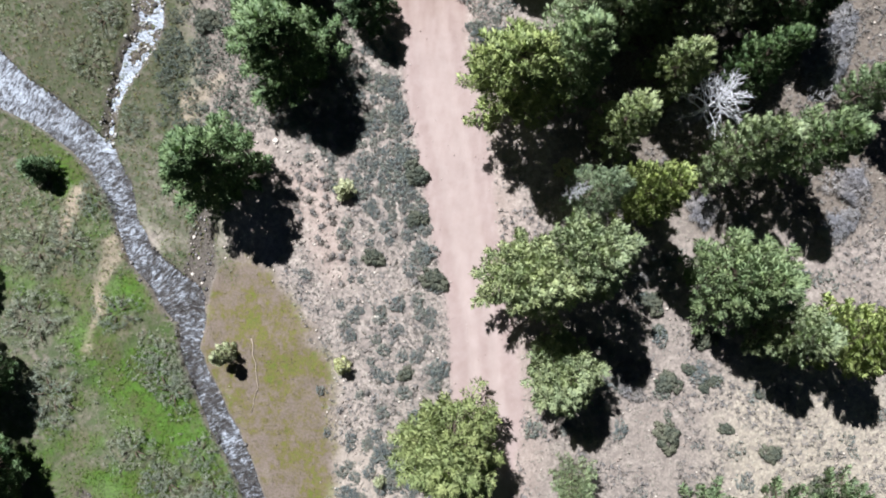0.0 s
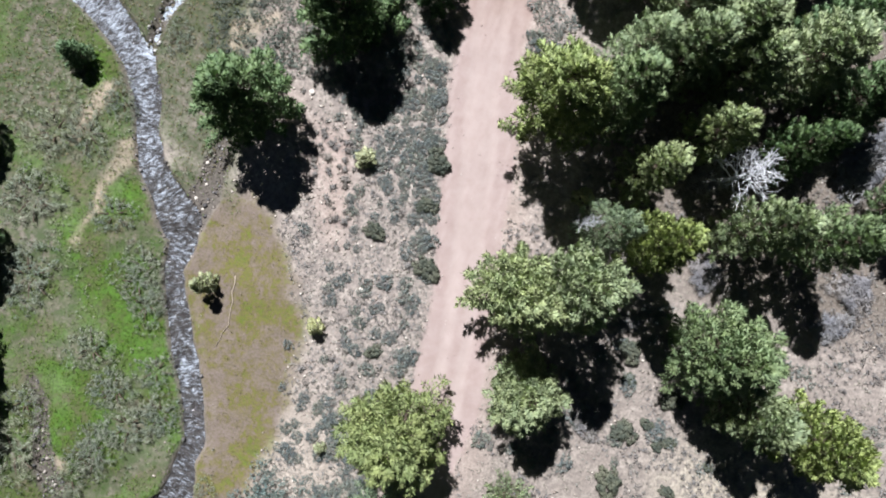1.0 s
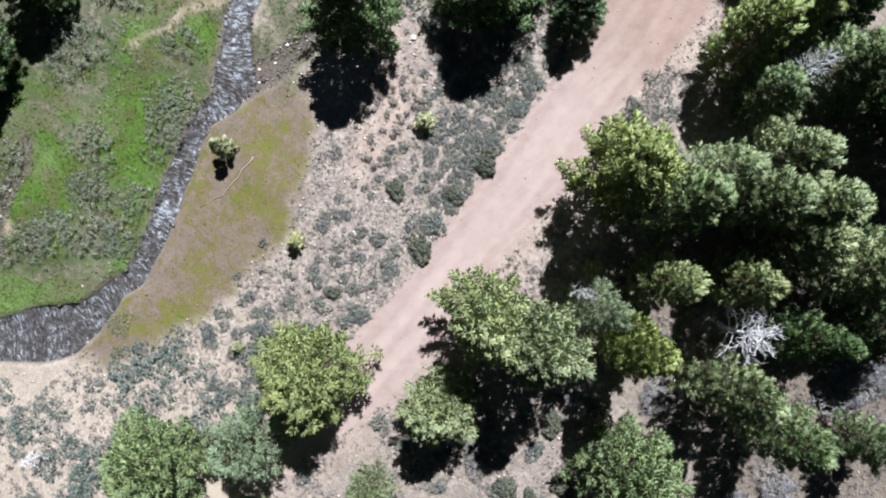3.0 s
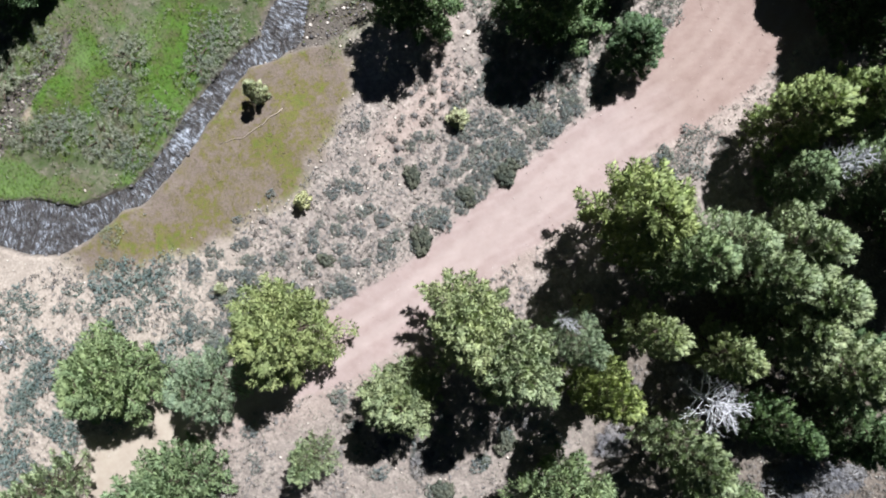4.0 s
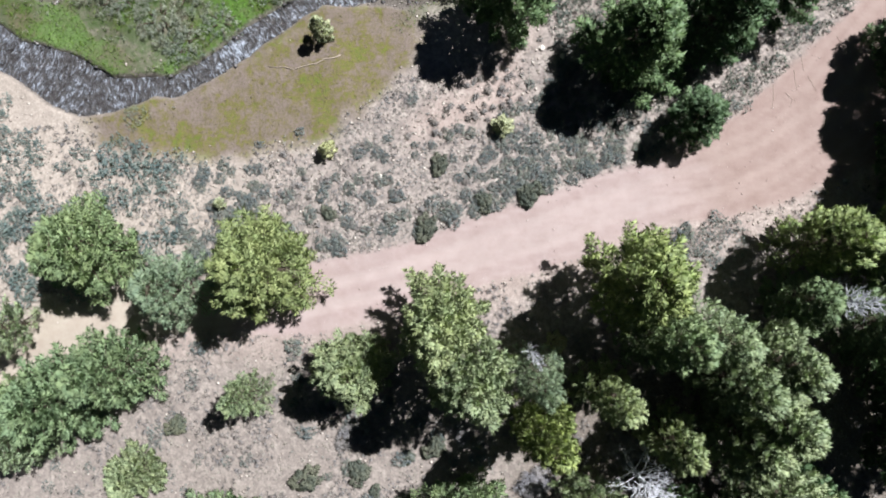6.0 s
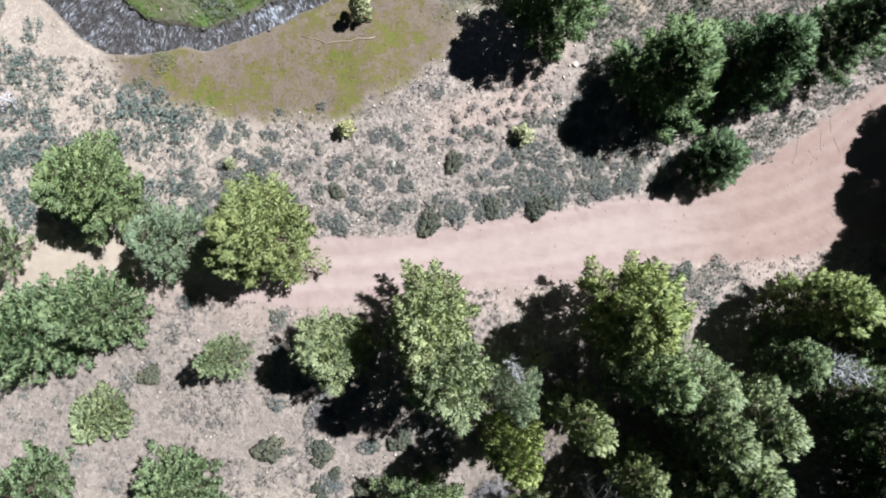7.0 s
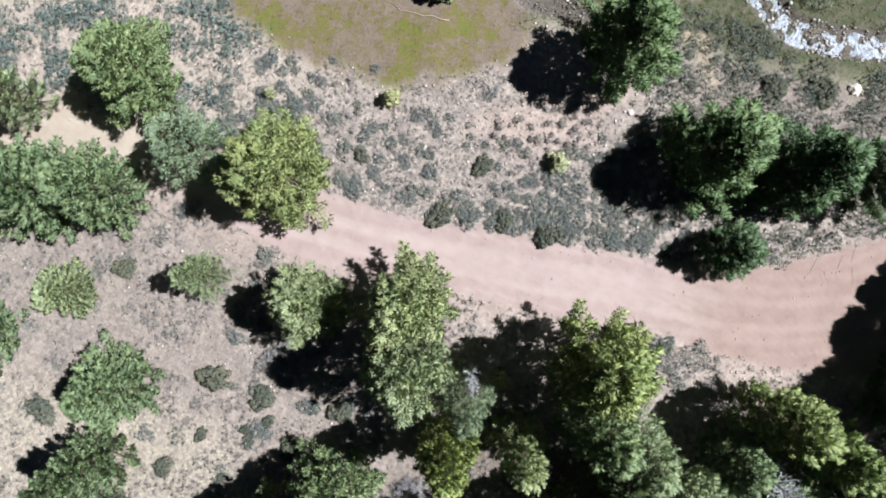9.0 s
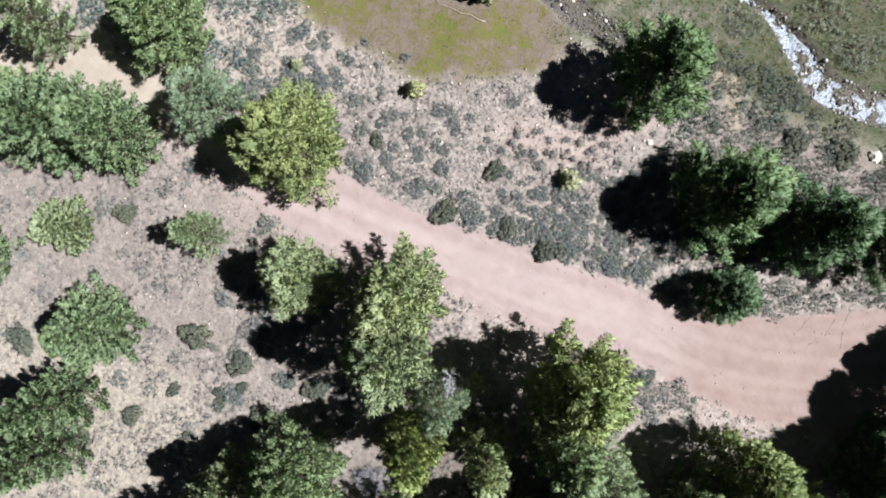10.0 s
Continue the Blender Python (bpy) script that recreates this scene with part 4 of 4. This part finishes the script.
def log(label, pts, r, material=DRY_WOOD):
    v, f = [], []
    gen = np.random.default_rng(int(abs(pts[0][0] * 70 + pts[0][1] * 13)))
    bent = []
    for (ax, ay), (bx, by) in zip(pts, pts[1:]):
        bent += [(ax + (bx - ax) * s + gen.normal(0, 1.2 * r), ay + (by - ay) * s + gen.normal(0, 1.2 * r)) for s in (0, 0.33, 0.67)]
    bent.append(pts[-1])
    tube(v, f, [(x, y, height(x, y) + r * 0.7) for x, y in bent], [r * (1 - 0.6 * i / len(bent)) for i in range(len(bent))], 7)
    tagged(new("fallen_branch", mesh_of("fallen_branch", v, f, material, True)), label, "branch")


# ---------------------------------------------------------------- build
ground()
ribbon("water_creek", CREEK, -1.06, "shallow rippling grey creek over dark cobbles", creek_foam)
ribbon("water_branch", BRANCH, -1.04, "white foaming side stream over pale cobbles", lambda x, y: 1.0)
woods()
d1 = dead_tree(71, "bare bleached dead tree among dark conifers", 2.5)
d1.matrix_basis = Matrix.LocRotScale((16.6, 10.0, height(16.6, 10.0)), Euler((0, 0, 0.4)), (1, 1, 1.15))
d2 = dead_tree(72, "bare grey dead tree between green conifers", 1.5)
d2.matrix_basis = Matrix.LocRotScale((6.6, 24.0, height(6.6, 24.0)), Euler((0, 0, 2.4)), (1, 1, 1.5))
d3 = dead_tree(73, "bare grey snag leaning out of a thin conifer", 1.7)
d3.matrix_basis = Matrix.LocRotScale((7.2, 3.9, height(7.2, 3.9)), Euler((0, 0, 1.1)), (0.4, 0.4, 1.55))
d4 = dead_tree(74, "small bleached dead snag on sandy soil", 1.4)
d4.matrix_basis = Matrix.LocRotScale((-10.3, -33.0, height(-10.3, -33.0)), Euler((0, 0, 0.7)), (0.5, 0.5, 0.35))
shrubs()
sagebrush()
log("thin bleached branch lying in olive grass", [(-15.7, -6.4), (-15.4, -8.2), (-15.3, -10.1), (-15.8, -11.9)], 0.05)
# thin wood strands added in place of the rills in the road
for pts in [[(-9.5, 25.8), (-8.9, 25.8), (-8.0, 25.8)], [(-10.7, 26.5), (-10.0, 26.4), (-9.3, 26.5)], [(-8.9, 26.7), (-8.4, 26.9), (-7.8, 27.1)], [(-11.4, 29.1), (-10.7, 29.4), (-9.8, 29.8)], [(-8.7, 24.2), (-7.7, 24.1), (-7.0, 23.8)], [(-8.0, 24.9), (-7.4, 25.4), (-6.9, 25.1)]]:
    log("thin dry-wood strand in place of a rill on the dirt road", pts, 0.014, DRY_WOOD)
rock("large pale boulder above the side stream", -21.1, 22.8, 0.45, 1)
for i, (x, y, r) in enumerate([(-20.2, 1.2, 0.13), (-19.9, -0.4, 0.11), (-20.4, -1.6, 0.13), (-19.7, -2.3, 0.1), (-13.8, 8.2, 0.22), (-13.0, 9.6, 0.2), (-12.2, 11.0, 0.18),
                               (-6.3, -4.7, 0.2), (-30.2, 9.8, 0.3)]):
    rock("pale rounded boulder" + (" at the creek's edge" if x < -18 else " on stony soil"), x, y, r, 10 + i)

tufts("grass_meadow", "short green grass of the creek meadow", "grass", 36000, (-40, -36), (-14, 20), lambda x, y, f: f["meadow"] * (1 - 0.8 * f["north"]), GRASS, (0.08, 0.2), 5, 1.1, 0.10, 61)
tufts("grass_olive", "olive and brown low grass beside the creek", "grass", 7500, (-20, -28), (-8, 1), lambda x, y, f: f["olive"] * 0.4, OLIVE, (0.04, 0.12), 5, 1.0, 0.14, 62)
tufts("grass_dry", "dry straw-coloured grass tufts on stony soil", "grass", 26000, (-16, -40), (36, 30),
      lambda x, y, f: (1 - f["road"]) * (1 - f["olive"]) * (x > -14) * 0.8, STRAW, (0.08, 0.24), 6, 0.9, 0.12, 63)
tufts("litter", "grey-brown dry weeds on stony soil", "weeds", 42000, (-16, -40), (36, 30),
      lambda x, y, f: (1 - f["road"]) * (1 - f["olive"]) * (x > -14) * (0.5 + 0.4 * (x > 4)) * step(0.38, 0.62, fbm(x, y, 0.5, 3, 91)), DRY, (0.10, 0.34), 12, 0.8, 0.09, 64)
stones("slope_stones", "scattered pale stones on the bare bank", 21000, (-18, -32), (34, 30),
       lambda x, y, f: (1 - f["road"]) * (1 - f["olive"]) * (f["stream"] > 0.5) * (0.2 + 0.3 * (x < -1) + 0.5 * np.exp(-((x + 7) ** 2 + (y + 7.5) ** 2) / 26)), STONE, (0.03, 0.15), 65)
stones("road_pebbles", "loose pebbles on the dirt road", 5000, (-16, -40), (10, 36), lambda x, y, f: f["road"] * (0.25 + 0.6 * (f["dr"] > -0.8)), PEBBLE, (0.02, 0.07), 66)
stones("creek_cobbles", "dark wet cobbles in the creek bed", 11000, (-40, -36), (-14, 30), lambda x, y, f: f["wet"] * (0.2 + 0.6 * (f["stream"] > -0.4)), CREEK_STONE, (0.05, 0.24), 67)
stones("stream_cobbles", "pale cobbles in the foaming side stream", 7000, (-40, 6), (-20, 40), lambda x, y, f: (f["branch"] < 0.25) * 0.9, WHITE_STONE, (0.05, 0.22), 68)
stones("bar_cobbles", "white and brown cobbles on the wet gravel bar", 2600, (-24, -6), (-17, 5), lambda x, y, f: (f["wet"] > 0.4) * (f["stream"] > -0.1) * 0.6, BAR_STONE, (0.03, 0.13), 69)
tufts("grass_rough", "dull olive-brown rough grass above the creek", "grass", 16000, (-40, -2), (-12, 38), lambda x, y, f: f["north"] * f["meadow"], OLIVE, (0.08, 0.2), 5, 1.0, 0.14, 70)

tufts("willow_scrub", "sparse grey-green willow twigs over the meadow", "shrubs", 20000, (-40, -36), (-14, 30),
      lambda x, y, f: f["meadow"] * step(0.50, 0.60, fbm(x, y, 0.35, 4, 27)) * (0.3 + 0.5 * (x < -29)), WILLOW, (0.10, 0.32), 14, 0.8, 0.06, 71)
stones("ditch_cobbles", "white and brown cobbles in the dry ditch", 1500, (-27, -30), (-20, -18), lambda x, y, f: (f["wet"] > 0.4) * (f["stream"] > 0.6) * 0.7, BAR_STONE, (0.05, 0.22), 72)
tufts("dry_weeds", "grey-brown dry weeds between the sagebrush", "weeds", 8000, (-13, -26), (-1, 13),
      lambda x, y, f: (1 - f["road"]) * (1 - f["olive"]) * (f["stream"] > 2) * (0.25 + 0.75 * step(0.42, 0.58, fbm(x, y, 0.45, 3, 93))) * (1 - 0.7 * f["red"]), DRY_PALE, (0.08, 0.24), 12, 0.8, 0.07, 73)
tufts("mauve_weeds", "small grey-mauve bushes dotted over pinkish soil", "weeds", 5200, (-20, -14), (-3, 12),
      lambda x, y, f: np.clip(f["red"] * (x < -5) + 0.12 * (x > -12), 0, 1) * (1 - f["road"]) * (1 - f["olive"]) * (f["stream"] > 2) * 0.16, DRY, (0.22, 0.42), 60, 0.5, 0.10, 74)
